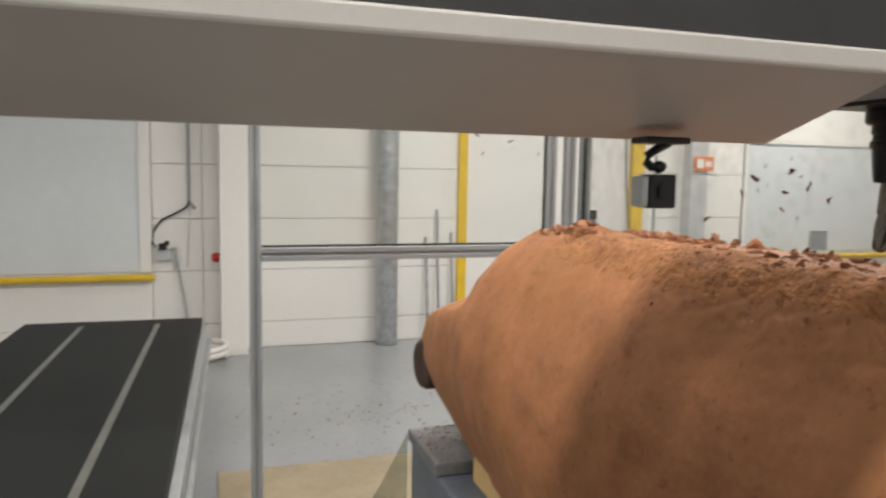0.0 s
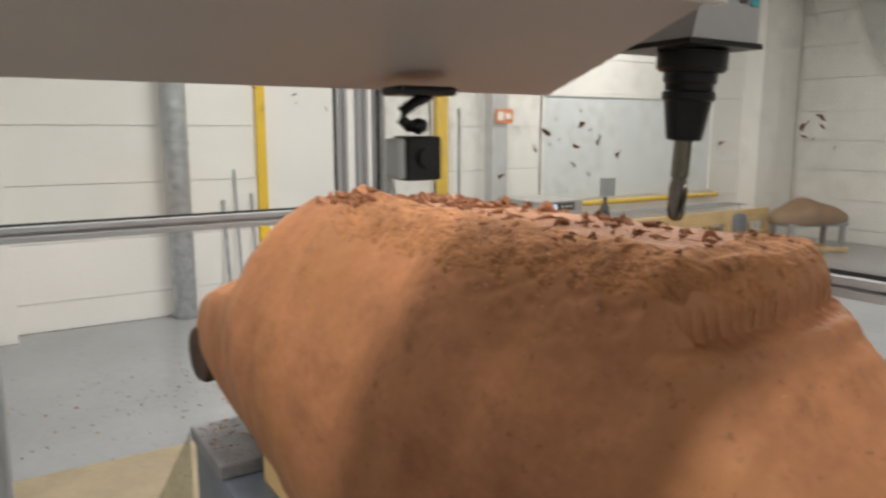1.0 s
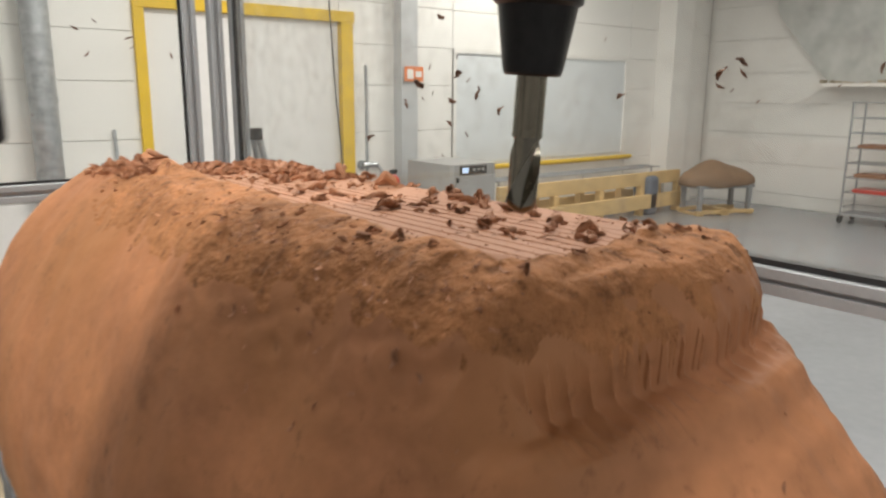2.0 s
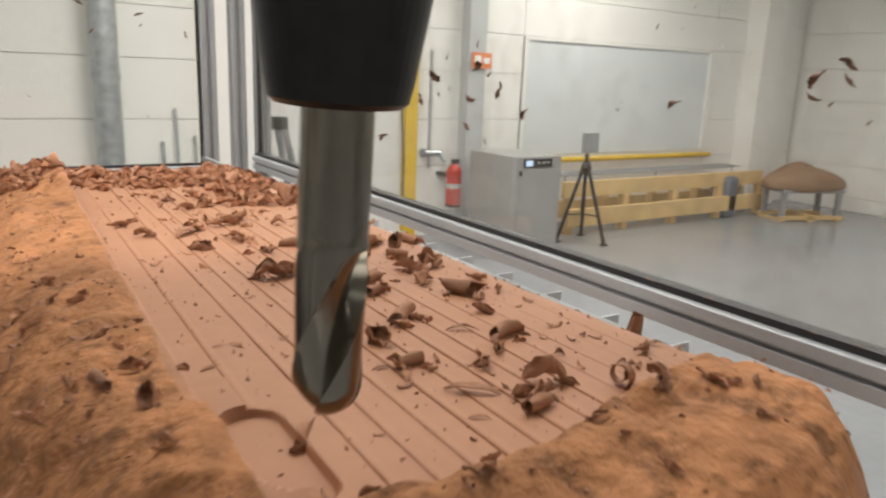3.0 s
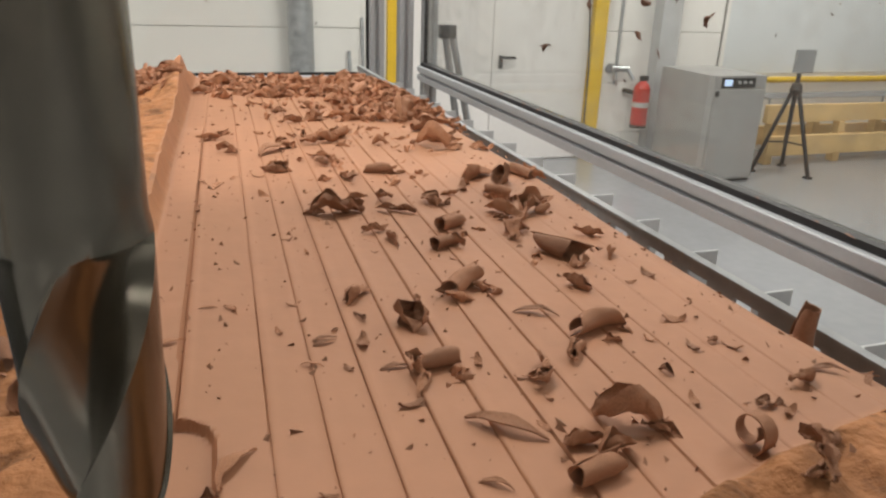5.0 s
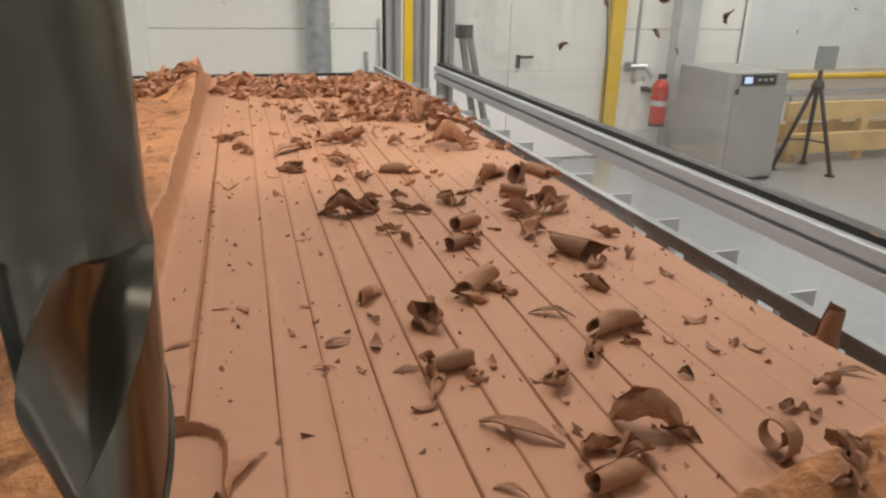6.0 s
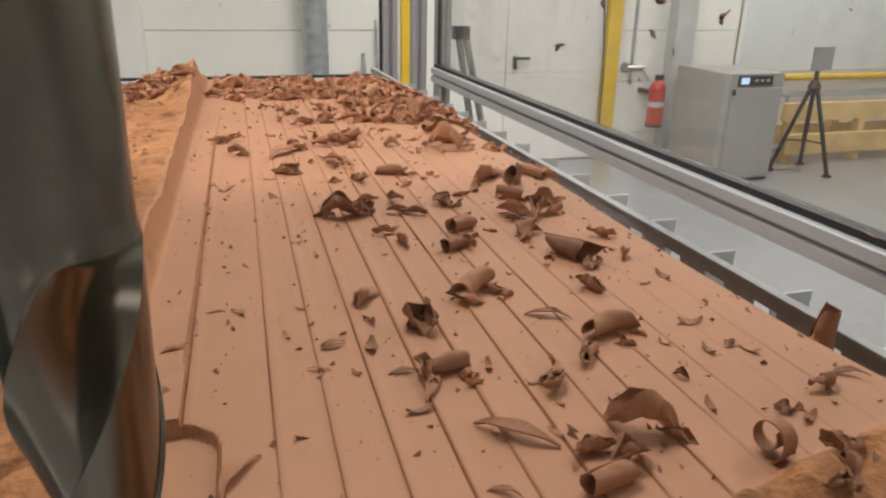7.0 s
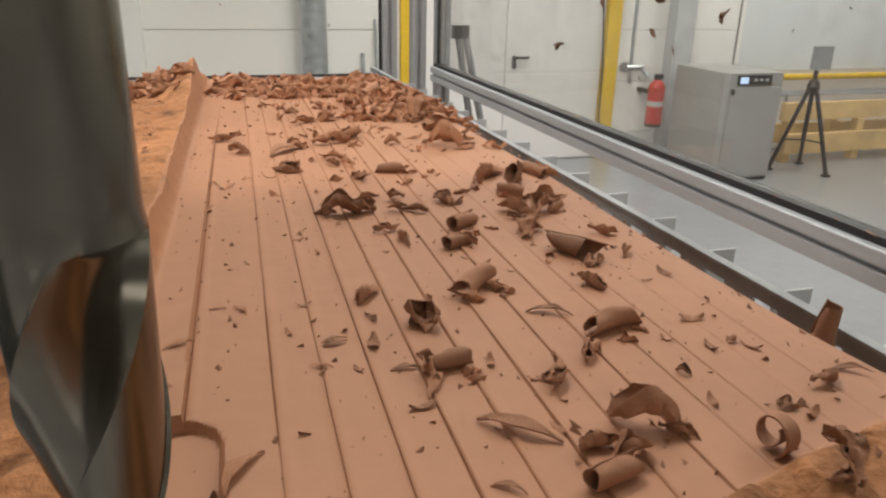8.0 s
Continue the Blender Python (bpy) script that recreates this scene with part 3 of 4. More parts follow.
def clay_body():
    up = np.linspace(0.80, 1.44, 90)
    left = np.linspace(1.345, 1.547, 120)
    lanes = list(np.linspace(1.5495, WALL, 16)) + list(np.linspace(WALL, STEP - 0.0001, 19))[1:] + [STEP + 0.0001 + (MILL0 - STEP) * s for s in (0, 0.012, 0.03, *np.linspace(0.06, 0.96, 24), 0.985)]
    for i in range(15):
        lanes += [MILL0 + (i + s) * PITCH for s in (0.0, 0.014, 0.03, 0.05, 0.1, 0.2, 0.4, 0.6, 0.8, 0.95, 0.999)]
    lanes = np.array(lanes)
    right = np.linspace(lanes[-1] + 0.004, 1.95, 16)
    down = np.linspace(1.5, 0.8, 30)
    ys = np.concatenate((np.arange(0.9, 1.06, 0.006), np.arange(1.06, 1.15, 0.0025), np.arange(1.15, 1.27, 0.0013), np.arange(1.27, 1.3, 0.0022), np.arange(1.3, 1.36, 0.0009), np.arange(1.36, 1.46, 0.0022), np.arange(1.46, 1.9, 0.0045), np.arange(1.9, 2.875, 0.01)))
    ones = np.ones((len(ys), 1))
    shift = SKEW * (np.maximum(ys, 1.25) - 1.3)[:, None]
    ease = (1.95 - right) / (1.95 - lanes[-1])
    T = np.concatenate((
        np.arctan2(up - CZ, 1.30 - CX) * ones,
        np.arctan2(1.553 - CZ, left - CX) * ones,
        np.arctan2(1.553 - CZ, lanes + shift - CX),
        np.arctan2(1.55 - CZ, right + shift * ease - CX),
        np.arctan2(down - CZ, 1.99 - CX) * ones), 1)
    T = np.where(T < -1.6, T + 2 * math.pi, T)
    Y = ys[:, None] * np.ones(T.shape[1])
    lo, hi = np.zeros_like(T), np.full_like(T, 0.95)
    c, s = np.cos(T), np.sin(T)
    for _ in range(17):
        m = (lo + hi) / 2
        out = clay_field(CX + m * c, Y, CZ + m * s) > 0
        hi, lo = np.where(out, m, hi), np.where(out, lo, m)
    X, Z = CX + lo * c, CZ + lo * s
    nv, nu = T.shape
    co = np.stack((X, Y, Z), -1).reshape(-1, 3)
    a = (np.arange(nv - 1)[:, None] * nu + np.arange(nu - 1)[None]).ravel()
    quads = np.stack((a, a + nu, a + nu + 1, a + 1), 1)
    me = bpy.data.meshes.new("clay_model")
    me.from_pydata(co.tolist(), [], quads.tolist())
    me.materials.append(CLAY)
    me.polygons.foreach_set("use_smooth", np.ones(len(me.polygons), bool))
    # the milled part shows fresh clay
    me.materials.append(FRESH)
    mid = co[quads].mean(1)
    q = mid[:, 0] - SKEW * (mid[:, 1] - 1.3)
    cut = (q > WALL - 0.002) & (mid[:, 1] > lane_start(mid[:, 0]) + 0.003) & (mid[:, 1] < 2.17) & (mid[:, 0] < 1.85) & (mid[:, 2] > 1.49)
    # and the unmilled top, crossed by earlier cuts, is torn
    me.materials.append(TORN)
    ragged = 0.012 * rough("j", mid[:, 0], mid[:, 1], mid[:, 2], 10, 60, 200)
    torn = ~cut & (mid[:, 2] > 1.512 + ragged) & (mid[:, 1] > 1.2 + ragged) & (mid[:, 1] < 1.95 + 4 * ragged)
    torn &= (q < 1.5535) | (mid[:, 1] < 1.34)
    me.polygons.foreach_set("material_index", np.where(torn, 2, cut).astype(np.int32))
    me.set_sharp_from_angle(angle=radians(38))
    me.update()
    return new("clay_model", me)


clay = tagged(clay_body(), "large block of orange-brown modelling clay, top milled in lanes", "clay model")
# a dark plug stands in for the shaded hole in the nose
core = part("core", lathe([(0.0, -0.004), (0.06, -0.008), (0.074, -0.006), (0.08, 0.004), (0.08, 0.12)], 28), HOLE, clay, "dark round plug that stands for a shaded hole", smooth=True)
core.matrix_basis = pose(1.405, 2.715, 1.082, 0, 90, 6)

# perforated angle rail with cross plates beside the clay
rail = thing("perforated_rail", "grey perforated steel angle with cross plates, beside the clay", "rail")
bm = bmesh.new()
z0, z1 = 1.462, 1.502
for y in np.arange(1.345, 2.6, 0.048):
    box(bm, 1.898, 1.9, y, y + 0.048, z0, 1.4875)
    box(bm, 1.898, 1.9, y, y + 0.048, 1.4925, z1)
    box(bm, 1.898, 1.9, y, y + 0.027, 1.4875, 1.4925)
box(bm, 1.868, 1.898, 1.345, 2.62, z0, z0 + 0.002)
box(bm, 1.895, 1.902, 1.345, 2.62, z1, z1 + 0.002)
part("angle", bm, RAILGREY, rail)
for y in np.arange(1.404, 2.4, 0.0705):
    part("cross_plate", boxes((1.9, 1.928, y, y + 0.0015, 1.47, 1.501)), POSTGREY, rail)
part("support", boxes((1.905, 1.915, 1.4, 1.45, 0.8, 1.47), (1.905, 1.915, 2.2, 2.25, 0.8, 1.47), (1.87, 1.915, 1.4, 2.25, 0.79, 0.81)), GALV, rail)

# ---- the mill: ram, head, holder, cutter ----
ram = thing("mill_ram", "long white and grey milling machine arm", "milling arm")
NEAR, FAR, ZN, ZF = 1.1, 1.388, 1.779, 1.727


def ram_shell():
    """The grey underside, slanting, cut back at its free end."""
    bm = bmesh.new()
    out = []
    for x in (-2.4, 1.40):
        out.append([bm.verts.new((x, NEAR, ZN)), bm.verts.new((x + (0.088 if x > 0 else 0), FAR - 0.012, ZF)), bm.verts.new((x + (0.093 if x > 0 else 0), FAR, ZF + 0.008)), bm.verts.new((x + (0.19 if x > 0 else 0), FAR, 2.1)), bm.verts.new((x + (0.02 if x > 0 else 0), NEAR, 2.1))])
    a, b = out
    for i in range(5):
        bm.faces.new((a[i], a[(i + 1) % 5], b[(i + 1) % 5], b[i]))
    bm.faces.new(a[::-1]), bm.faces.new(b)
    bmesh.ops.recalc_face_normals(bm, faces=bm.faces)
    return bm


part("underside", ram_shell(), RAMGREY, ram, "smooth warm grey underside")
part("edge_band", boxes((-2.4, 1.412, NEAR - 0.012, NEAR - 0.001, ZN - 0.001, ZN + 0.0195), bevel=0.003), RAMWHITE, ram, "white edge band")
part("cover", boxes((-2.4, 1.41, NEAR - 0.009, NEAR - 0.0012, ZN + 0.0205, 2.12)), RAMDARK, ram, "dark side cover")
part("column", boxes((-2.85, -2.35, 0.95, 1.55, 0.0, 2.5), bevel=0.01), RAMGREY, ram)
head = thing("spindle_head", "grey milling spindle head at the arm's end", "spindle")
AX, AY = 1.577, 1.256
part("housing", prism([(1.518, 1.775), (1.62, 1.775), (1.62, 2.2), (1.5, 2.2), (1.5, 1.86), (1.535, 1.835)], AY - 0.05, AY + 0.05), HEADGREY, head)
part("nose_plate", boxes((1.512, 1.625, AY - 0.053, AY + 0.053, 1.769, 1.7745), bevel=0.001), BLACKSTEEL, head)
part("stripe", boxes((1.604, 1.616, AY - 0.0518, AY - 0.0502, 1.81, 2.0)), TEAL, head)
bm = bmesh.new()
for i, (za, zb) in enumerate(((1.812, 1.826), (1.831, 1.842), (1.847, 1.859), (1.872, 1.884), (1.889, 1.9), (1.905, 1.909), (1.914, 1.926))):
    box(bm, 1.586, 1.597, AY - 0.0518, AY - 0.0502, za, zb)
part("printed_mark", bm, INK, head)
part("cover_block", boxes((1.63, 1.647, AY + 0.02, AY + 0.06, 1.725, 1.79), bevel=0.003), HEADGREY, head)
holder = thing("tool_holder", "black tool holder with steel ball-nose milling cutter", "milling tool", at=(AX, AY, 0))
holder.matrix_basis = pose(AX, AY, 1.7, 3.2, 1.0, 0) @ pose(0, 0, -1.7)
part("holder", lathe([(0.036, 1.769), (0.036, 1.752), (0.033, 1.748), (0.0275, 1.747), (0.0275, 1.738), (0.025, 1.735), (0.025, 1.729), (0.0275, 1.727), (0.0275, 1.72), (0.0245, 1.718), (0.0192, 1.683), (0.0182, 1.6785), (0.0165, 1.677), (0.0105, 1.677)][::-1], 48), BLACKSTEEL, holder, smooth=False)


def cutter():
    """A two-flute ball-nose cutter: shank, then a twisted fluted body ending in a ball."""
    bm = bmesh.new()
    n, R, ztip, zf = 96, 0.0099, 1.5895, 1.6395
    zs = [1.68, 1.66, 1.65, 1.645, 1.642] + list(np.linspace(zf, ztip + R, 56)) + [ztip + R * (1 - math.sin(a)) for a in np.linspace(0.15, 1.5, 9)]
    rings = []
    for z in zs:
        r = R if z > ztip + R else R * math.sqrt(max(0.0, 1 - ((ztip + R - z) / R) ** 2))
        r = r if z < 1.641 else R * 0.965
        run = min(1.0, max(0.0, (zf - z) / 0.014))
        depth = math.sqrt(1 - (1 - run) ** 2)
        tw = (min(z, zf) - ztip) * 53.0 + 2.1
        ring = []
        for i in range(n):
            q = 2 * math.pi * i / n
            a = q + tw
            p = q % math.pi / math.pi
            cut = 0.5 * math.sin(math.pi * p) ** 0.9 if p < 0.5 else 0.12 * (p - 0.5)
            ring.append(bm.verts.new((r * (1 - cut * depth) * math.cos(a), r * (1 - cut * depth) * math.sin(a), z)))
        rings.append(ring)
    for a, b in zip(rings, rings[1:]):
        for i in range(n):
            bm.faces.new((b[i], b[(i + 1) % n], a[(i + 1) % n], a[i]))
    bm.faces.new(rings[-1][::-1])
    bmesh.ops.recalc_face_normals(bm, faces=bm.faces)
    return bm


cut = part("cutter", cutter(), STEEL, holder, "polished steel two-flute cutter", smooth=True)
cut.data.set_sharp_from_angle(angle=radians(40))

# camera-like sensor hanging under the arm
dev = thing("sensor_camera", "small black and silver camera on a ball mount", "camera", at=(1.28, 1.312, 0))
part("mount", boxes((-0.028, 0.03, -0.02, 0.02, 1.7185, 1.7265), bevel=0.003), BLACKPL, dev)
part("arm", tube([(0.012, 0, 1.72), (-0.005, 0, 1.712), (-0.016, 0, 1.705), (-0.017, 0, 1.697), (-0.008, 0, 1.69)], 0.0055), BLACKPL, dev, smooth=True)
part("ball_joint", lathe([(0.002, 1.684), (0.008, 1.688), (0.009, 1.692), (0.008, 1.696), (0.002, 1.699)], 20), BLACKPL, dev, smooth=True)
body = part("body", boxes((-0.02, 0.016, -0.015, 0.015, 1.643, 1.683), bevel=0.003), BLACKPL, dev)
part("back", boxes((-0.029, -0.0205, -0.0135, 0.0135, 1.6445, 1.681), bevel=0.003), SILVERPL, dev, "silver plastic back")
part("lens", lathe([(0.0, -0.004), (0.008, -0.004), (0.009, 0.0), (0.009, 0.004)], 20), BLACKPL, dev).matrix_basis = pose(-0.002, -0.016, 1.664, 90)

# ---- bench, and things along the far wall ----
bench = thing("surface_table", "long black surface table with pale steel inlay strips", "table")
part("top", boxes((-0.29, 0.7, 1.2, 5.25, 0.72, 0.77), bevel=0.004), GRANITE, bench)
for xa in (0.455, 0.04):
    part("inlay", boxes((xa - 0.014, xa + 0.014, 1.25, 5.1, 0.7702, 0.7715)), SLOT, bench)
bench.matrix_basis = Matrix.Translation((0.7, 5.25, 0)) @ pose(0, 0, 0, 0, 0, -1.4) @ Matrix.Translation((-0.7, -5.25, 0))
part("side_rail", boxes((0.701, 0.735, 1.25, 5.2, 0.64, 0.74), (0.736, 0.755, 1.25, 5.2, 0.62, 0.65), bevel=0.003), BENCHGREY, bench)
for x in (-0.2, 0.6):
    for y in (1.5, 3.3, 4.9):
        part("leg", boxes((x - 0.04, x + 0.04, y - 0.04, y + 0.04, 0, 0.719), bevel=0.004), BENCHGREY, bench)

cable = thing("wall_cable", "grey cable and conduit running down the wall to a socket", "cable")
part("conduit", tube([(0.566, YF - 0.02, 3.9), (0.566, YF - 0.02, 1.4)], 0.012), BENCHGREY, cable)
part("cable", tube([(0.567, YF - 0.03, 1.42), (0.55, YF - 0.03, 1.36), (0.45, YF - 0.035, 1.3), (0.33, YF - 0.035, 1.24), (0.262, YF - 0.035, 1.15), (0.245, YF - 0.035, 1.03), (0.27, YF - 0.035, 0.99)], 0.01), INK, cable, smooth=True)
part("cable", tube([(0.44, YF - 0.035, 0.98), (0.46, YF - 0.035, 0.8), (0.52, YF - 0.035, 0.45), (0.55, YF - 0.05, 0.1)], 0.009), BENCHGREY, cable, smooth=True)
part("cable", tube([(0.57, YF - 0.03, 1.4), (0.62, YF - 0.03, 1.34)], 0.012), BENCHGREY, cable)
part("thin_cable", tube([(0.575, YF - 0.02, 1.38), (0.56, YF - 0.02, 1.1), (0.54, YF - 0.02, 0.8)], 0.004), SILVERPL, cable)
sock = thing("wall_socket", "pale socket box with a black plug on the wall", "socket")
part("box", boxes((0.29, 0.4, YF - 0.06, YF - 0.001, 0.87, 0.97), bevel=0.005), SILVERPL, sock)
part("plug", boxes((0.3, 0.37, YF - 0.1, YF - 0.06, 0.97, 1.03), (0.35, 0.39, YF - 0.09, YF - 0.06, 1.01, 1.05), bevel=0.004), BLACKPL, sock)
part("bracket", boxes((0.4, 0.45, YF - 0.05, YF - 0.03, 0.96, 0.98), (0.435, 0.45, YF - 0.05, YF - 0.03, 0.8, 0.96)), GALV, sock)
tagged(part("emergency_button", lathe([(0.04, 0.0), (0.05, 0.03), (0.03, 0.07), (0.0, 0.075)], 20), RED), "red knob on the pillar side", "button").matrix_basis = pose(0.828, 7.45, 0.9, 0, -90, 0)
hose = tagged(part("hose_coil", tube([(0.17 * math.cos(a), 0.17 * math.sin(a), 0.03 + 0.008 * a) for a in np.linspace(0, 6.28 * 2.2, 60)], 0.028), RAMWHITE, smooth=True), "white hose coiled on the floor", "hose")
hose.matrix_basis = pose(0.7, 7.2, 0)

cab = thing("equipment_cabinet", "grey metal cabinet with a small lit display", "cabinet")
part("body", prism([(5.8, 7.2), (5.8, 6.49), (5.83, 6.45), (6.38, 6.45), (6.38, 7.2)], 0.03, 0.965, "z"), CABGREY, cab)
part("door", boxes((5.84, 6.37, 6.43, 6.449, 0.05, 0.845), bevel=0.004), CABGREY, cab)
panel = part("control_panel", boxes((5.9, 6.25, 6.432, 6.449, 0.865, 0.95), bevel=0.003), BLACKPL, cab)
part("display", boxes((5.92, 6.0, 6.429, 6.4325, 0.88, 0.935)), SCREEN, panel)
for x in (6.06, 6.12, 6.18):
    part("button", boxes((x, x + 0.03, 6.428, 6.4325, 0.9, 0.92)), SILVERPL, panel)
part("handle", boxes((5.835, 5.86, 6.405, 6.43, 0.79, 0.84), bevel=0.003), BLACKPL, cab)
part("plinth", boxes((5.8, 6.4, 6.48, 7.18, 0, 0.03)), BLACKPL, cab)

tri = thing("measuring_tripod", "black folding tripod carrying a square grey target plate", "tripod", at=(6.95, 6.68, 0))
for i in range(3):
    a = radians(-75 + 120 * i)
    part("leg", rods(((0.03 * math.cos(a), 0.03 * math.sin(a), 0.8), (0.29 * math.cos(a), 0.29 * math.sin(a), 0.02), 0.02)), BLACKPL, tri)
    part("foot", boxes((0.29 * math.cos(a) - 0.03, 0.29 * math.cos(a) + 0.03, 0.29 * math.sin(a) - 0.03, 0.29 * math.sin(a) + 0.03, 0, 0.02)), BLACKPL, tri)
    part("spreader", rods(((0, 0, 0.3), (0.19 * math.cos(a), 0.19 * math.sin(a), 0.3), 0.008)), BLACKPL, tri)
part("column", rods(((0, 0, 0.28), (0, 0, 0.95), 0.022)), BLACKPL, tri)
part("hub", lathe([(0.05, 0.76), (0.06, 0.8), (0.04, 0.86)], 16), BLACKPL, tri)
part("target_plate", boxes((-0.09, 0.13, -0.03, 0.0, 0.96, 1.17), bevel=0.004), BENCHGREY, tri)

ext = thing("fire_extinguisher", "red fire extinguisher hanging on the wall", "fire extinguisher", at=(5.67, 7.3, 0.36))
part("bottle", lathe([(0.06, 0.0), (0.08, 0.02), (0.08, 0.38), (0.06, 0.42), (0.025, 0.45)], 24), RED, ext, smooth=False)
part("valve", boxes((-0.03, 0.05, -0.02, 0.02, 0.45, 0.5), bevel=0.004), BLACKPL, ext)
part("label", lathe([(0.0805, 0.2), (0.0805, 0.25)], 24, cap=False), SILVERPL, ext)
part("bottom_ring", lathe([(0.081, 0.0), (0.083, 0.03)], 24), BLACKPL, ext)
part("wall_bracket", boxes((-0.03, 0.03, 0.08, 0.3, 0.3, 0.34)), BLACKPL, ext)
tap = thing("wall_tap", "grey pipe fitting with valve on the wall", "tap")
part("pipe", rods(((5.45, YF - 0.06, 0.9), (5.64, YF - 0.06, 0.9), 0.03), ((5.5, YF - 0.06, 0.75), (5.5, YF - 0.06, 1.95), 0.016), ((5.62, YF - 0.06, 0.91), (5.68, YF - 0.12, 0.8), 0.02)), GALV, tap)
part("flange", lathe([(0.05, 0), (0.05, 0.03)], 16), GALV, tap).matrix_basis = pose(5.46, YF, 0.9, 90)

frame_stack = thing("timber_frame", "long pale pine timber frame on the floor", "timber frame")
part("beam", boxes((6.95, 10.6, 6.98, 7.04, 0.42, 0.6), bevel=0.006), PINE, frame_stack)
part("beam", boxes((6.95, 10.6, 6.9, 6.96, 0.1, 0.3), bevel=0.006), PINE, frame_stack)
part("beam", boxes((6.95, 10.6, 7.4, 7.46, 0.1, 0.3), bevel=0.006), PINE, frame_stack)
for x in np.arange(7.0, 10.6, 0.88):
    part("post", boxes((x, x + 0.09, 6.962, 7.05, 0, 0.419), bevel=0.004), PINE, frame_stack)
    part("post", boxes((x, x + 0.09, 7.3, 7.399, 0, 0.42), bevel=0.004), PINE, frame_stack)
grate = tagged(part("metal_grate", rods(*[((7.0, 7.06 + 0.05 * i, 0.66), (10.2, 7.06 + 0.05 * i, 0.66), 0.006) for i in range(7)], *[((7.0 + 0.2 * i, 7.06, 0.652), (7.0 + 0.2 * i, 7.4, 0.652), 0.005) for i in range(17)], *[((7.05 + 1.5 * i, 7.1, 0.42), (7.05 + 1.5 * i, 7.1, 0.65), 0.012) for i in range(3)], n=6), BENCHGREY), "dark wire grate lying over the timber frame", "grate")

stand = thing("model_stand", "low grey steel stand", "stand", at=(10.8, 6.5, 0), rz=-20)
stand.matrix_basis = stand.matrix_basis @ Matrix.Scale(0.84, 4)
for x in (-0.5, 0.5):
    for y in (-0.22, 0.22):
        part("leg", boxes((x - 0.035, x + 0.035, y - 0.035, y + 0.035, 0.08, 0.45), bevel=0.003), BENCHGREY, stand)
part("frame", boxes((-0.57, 0.57, -0.28, 0.28, 0.45, 0.5), bevel=0.004), BENCHGREY, stand)
part("base_slats", boxes((-0.57, 0.57, -0.3, -0.2, 0.03, 0.08), (-0.57, 0.57, 0.2, 0.3, 0.03, 0.08), (-0.1, 0.05, -0.3, 0.3, 0.0, 0.1), (-0.56, -0.46, -0.28, 0.28, 0, 0.03), (0.46, 0.56, -0.28, 0.28, 0, 0.03)), PINE, stand)


def lump():
    """A low rounded clay form, higher at one end."""
    bm = bmesh.new()
    bmesh.ops.create_icosphere(bm, subdivisions=4, radius=1)
    for v in bm.verts:
        x, y, z = v.co
        z = max(z, -0.25)
        hump = 1 + 0.35 * math.exp(-((x + 0.25) / 0.3) ** 2) - 0.25 * max(0, x - 0.3)
        v.co = Vector((x * 0.74, y * 0.36, z * 0.27 * hump)) * (1 + 0.05 * noise.noise(v.co * 2.2))
    return bm


tagged(part("clay_lump", lump(), mat("old_clay", (0.24, 0.15, 0.09), 0.7, var=0.2, scale=4, bump=0.3, dist=0.004), smooth=True), "dull brown clay form resting on the stand", "clay form").matrix_basis = pose(10.8, 6.5, 0.47, 0, 0, -20) @ Matrix.Scale(0.84, 4)
tagged(part("paper_sack", boxes((9.75, 10.0, 6.9, 7.2, 0.0, 0.55), bevel=0.06), PLATBLUE), "dark bundled sack beside the stand", "sack")

rack = thing("tray_trolley", "tall grey wire tray trolley on castors", "trolley", at=(11.55, 4.7, 0))
for x in (-0.2, 0.2):
    for y in (-0.3, 0.3):
        part("upright", rods(((x, y, 0.12), (x, y, 1.6), 0.014)), BENCHGREY, rack)
        part("castor", lathe([(0.05, -0.02), (0.06, -0.01), (0.06, 0.01), (0.05, 0.02)], 16), BLACKPL, rack).matrix_basis = pose(x, y, 0.06, 90)
for i in range(8):
    z = 0.22 + 0.195 * i
    part("shelf", rods(((-0.2, -0.3, z), (0.2, -0.3, z), 0.008), ((-0.2, 0.3, z), (0.2, 0.3, z), 0.008), ((-0.2, -0.3, z), (-0.2, 0.3, z), 0.008), ((0.2, -0.3, z), (0.2, 0.3, z), 0.008), ((0, -0.3, z), (0, 0.3, z), 0.006), n=6), BENCHGREY, rack)
for z, m in ((1.0, CRUMB), (0.42, RED), (0.62, CRUMB)):
    part("tray", boxes((-0.18, 0.18, -0.25, 0.2, z, z + 0.05), bevel=0.01), m, rack)
part("base", boxes((-0.22, 0.22, -0.32, 0.32, 0.11, 0.14)), BENCHGREY, rack)
brace = thing("folding_brace", "two grey metal tubes leaning behind the corner post", "brace")
part("tube", rods(((2.3, 3.3, 1.535), (2.63, 3.5, 0.02), 0.011)), GALV, brace)
part("tube", rods(((2.325, 3.3, 1.52), (2.72, 3.45, 0.02), 0.011)), GALV, brace)
part("clip", boxes((2.285, 2.335, 3.285, 3.315, 1.505, 1.545), bevel=0.003), BLACKPL, brace)
tagged(part("hanging_cable", tube([(5.06, 7.53, 3.9), (5.07, 7.53, 2.6), (5.12, 7.53, 1.7), (5.19, 7.53, 0.9), (5.2, 7.53, 0.3)], 0.008), INK), "thin dark cable hanging beside the door frame", "cable")
film = tagged(part("plastic_film", prism([(1.398, 0.8), (1.3, 0.62), (1.22, 0.5), (1.398, 0.5)], 2.869, 2.872), FILM), "crumpled translucent plastic film hanging off the platform", "film")
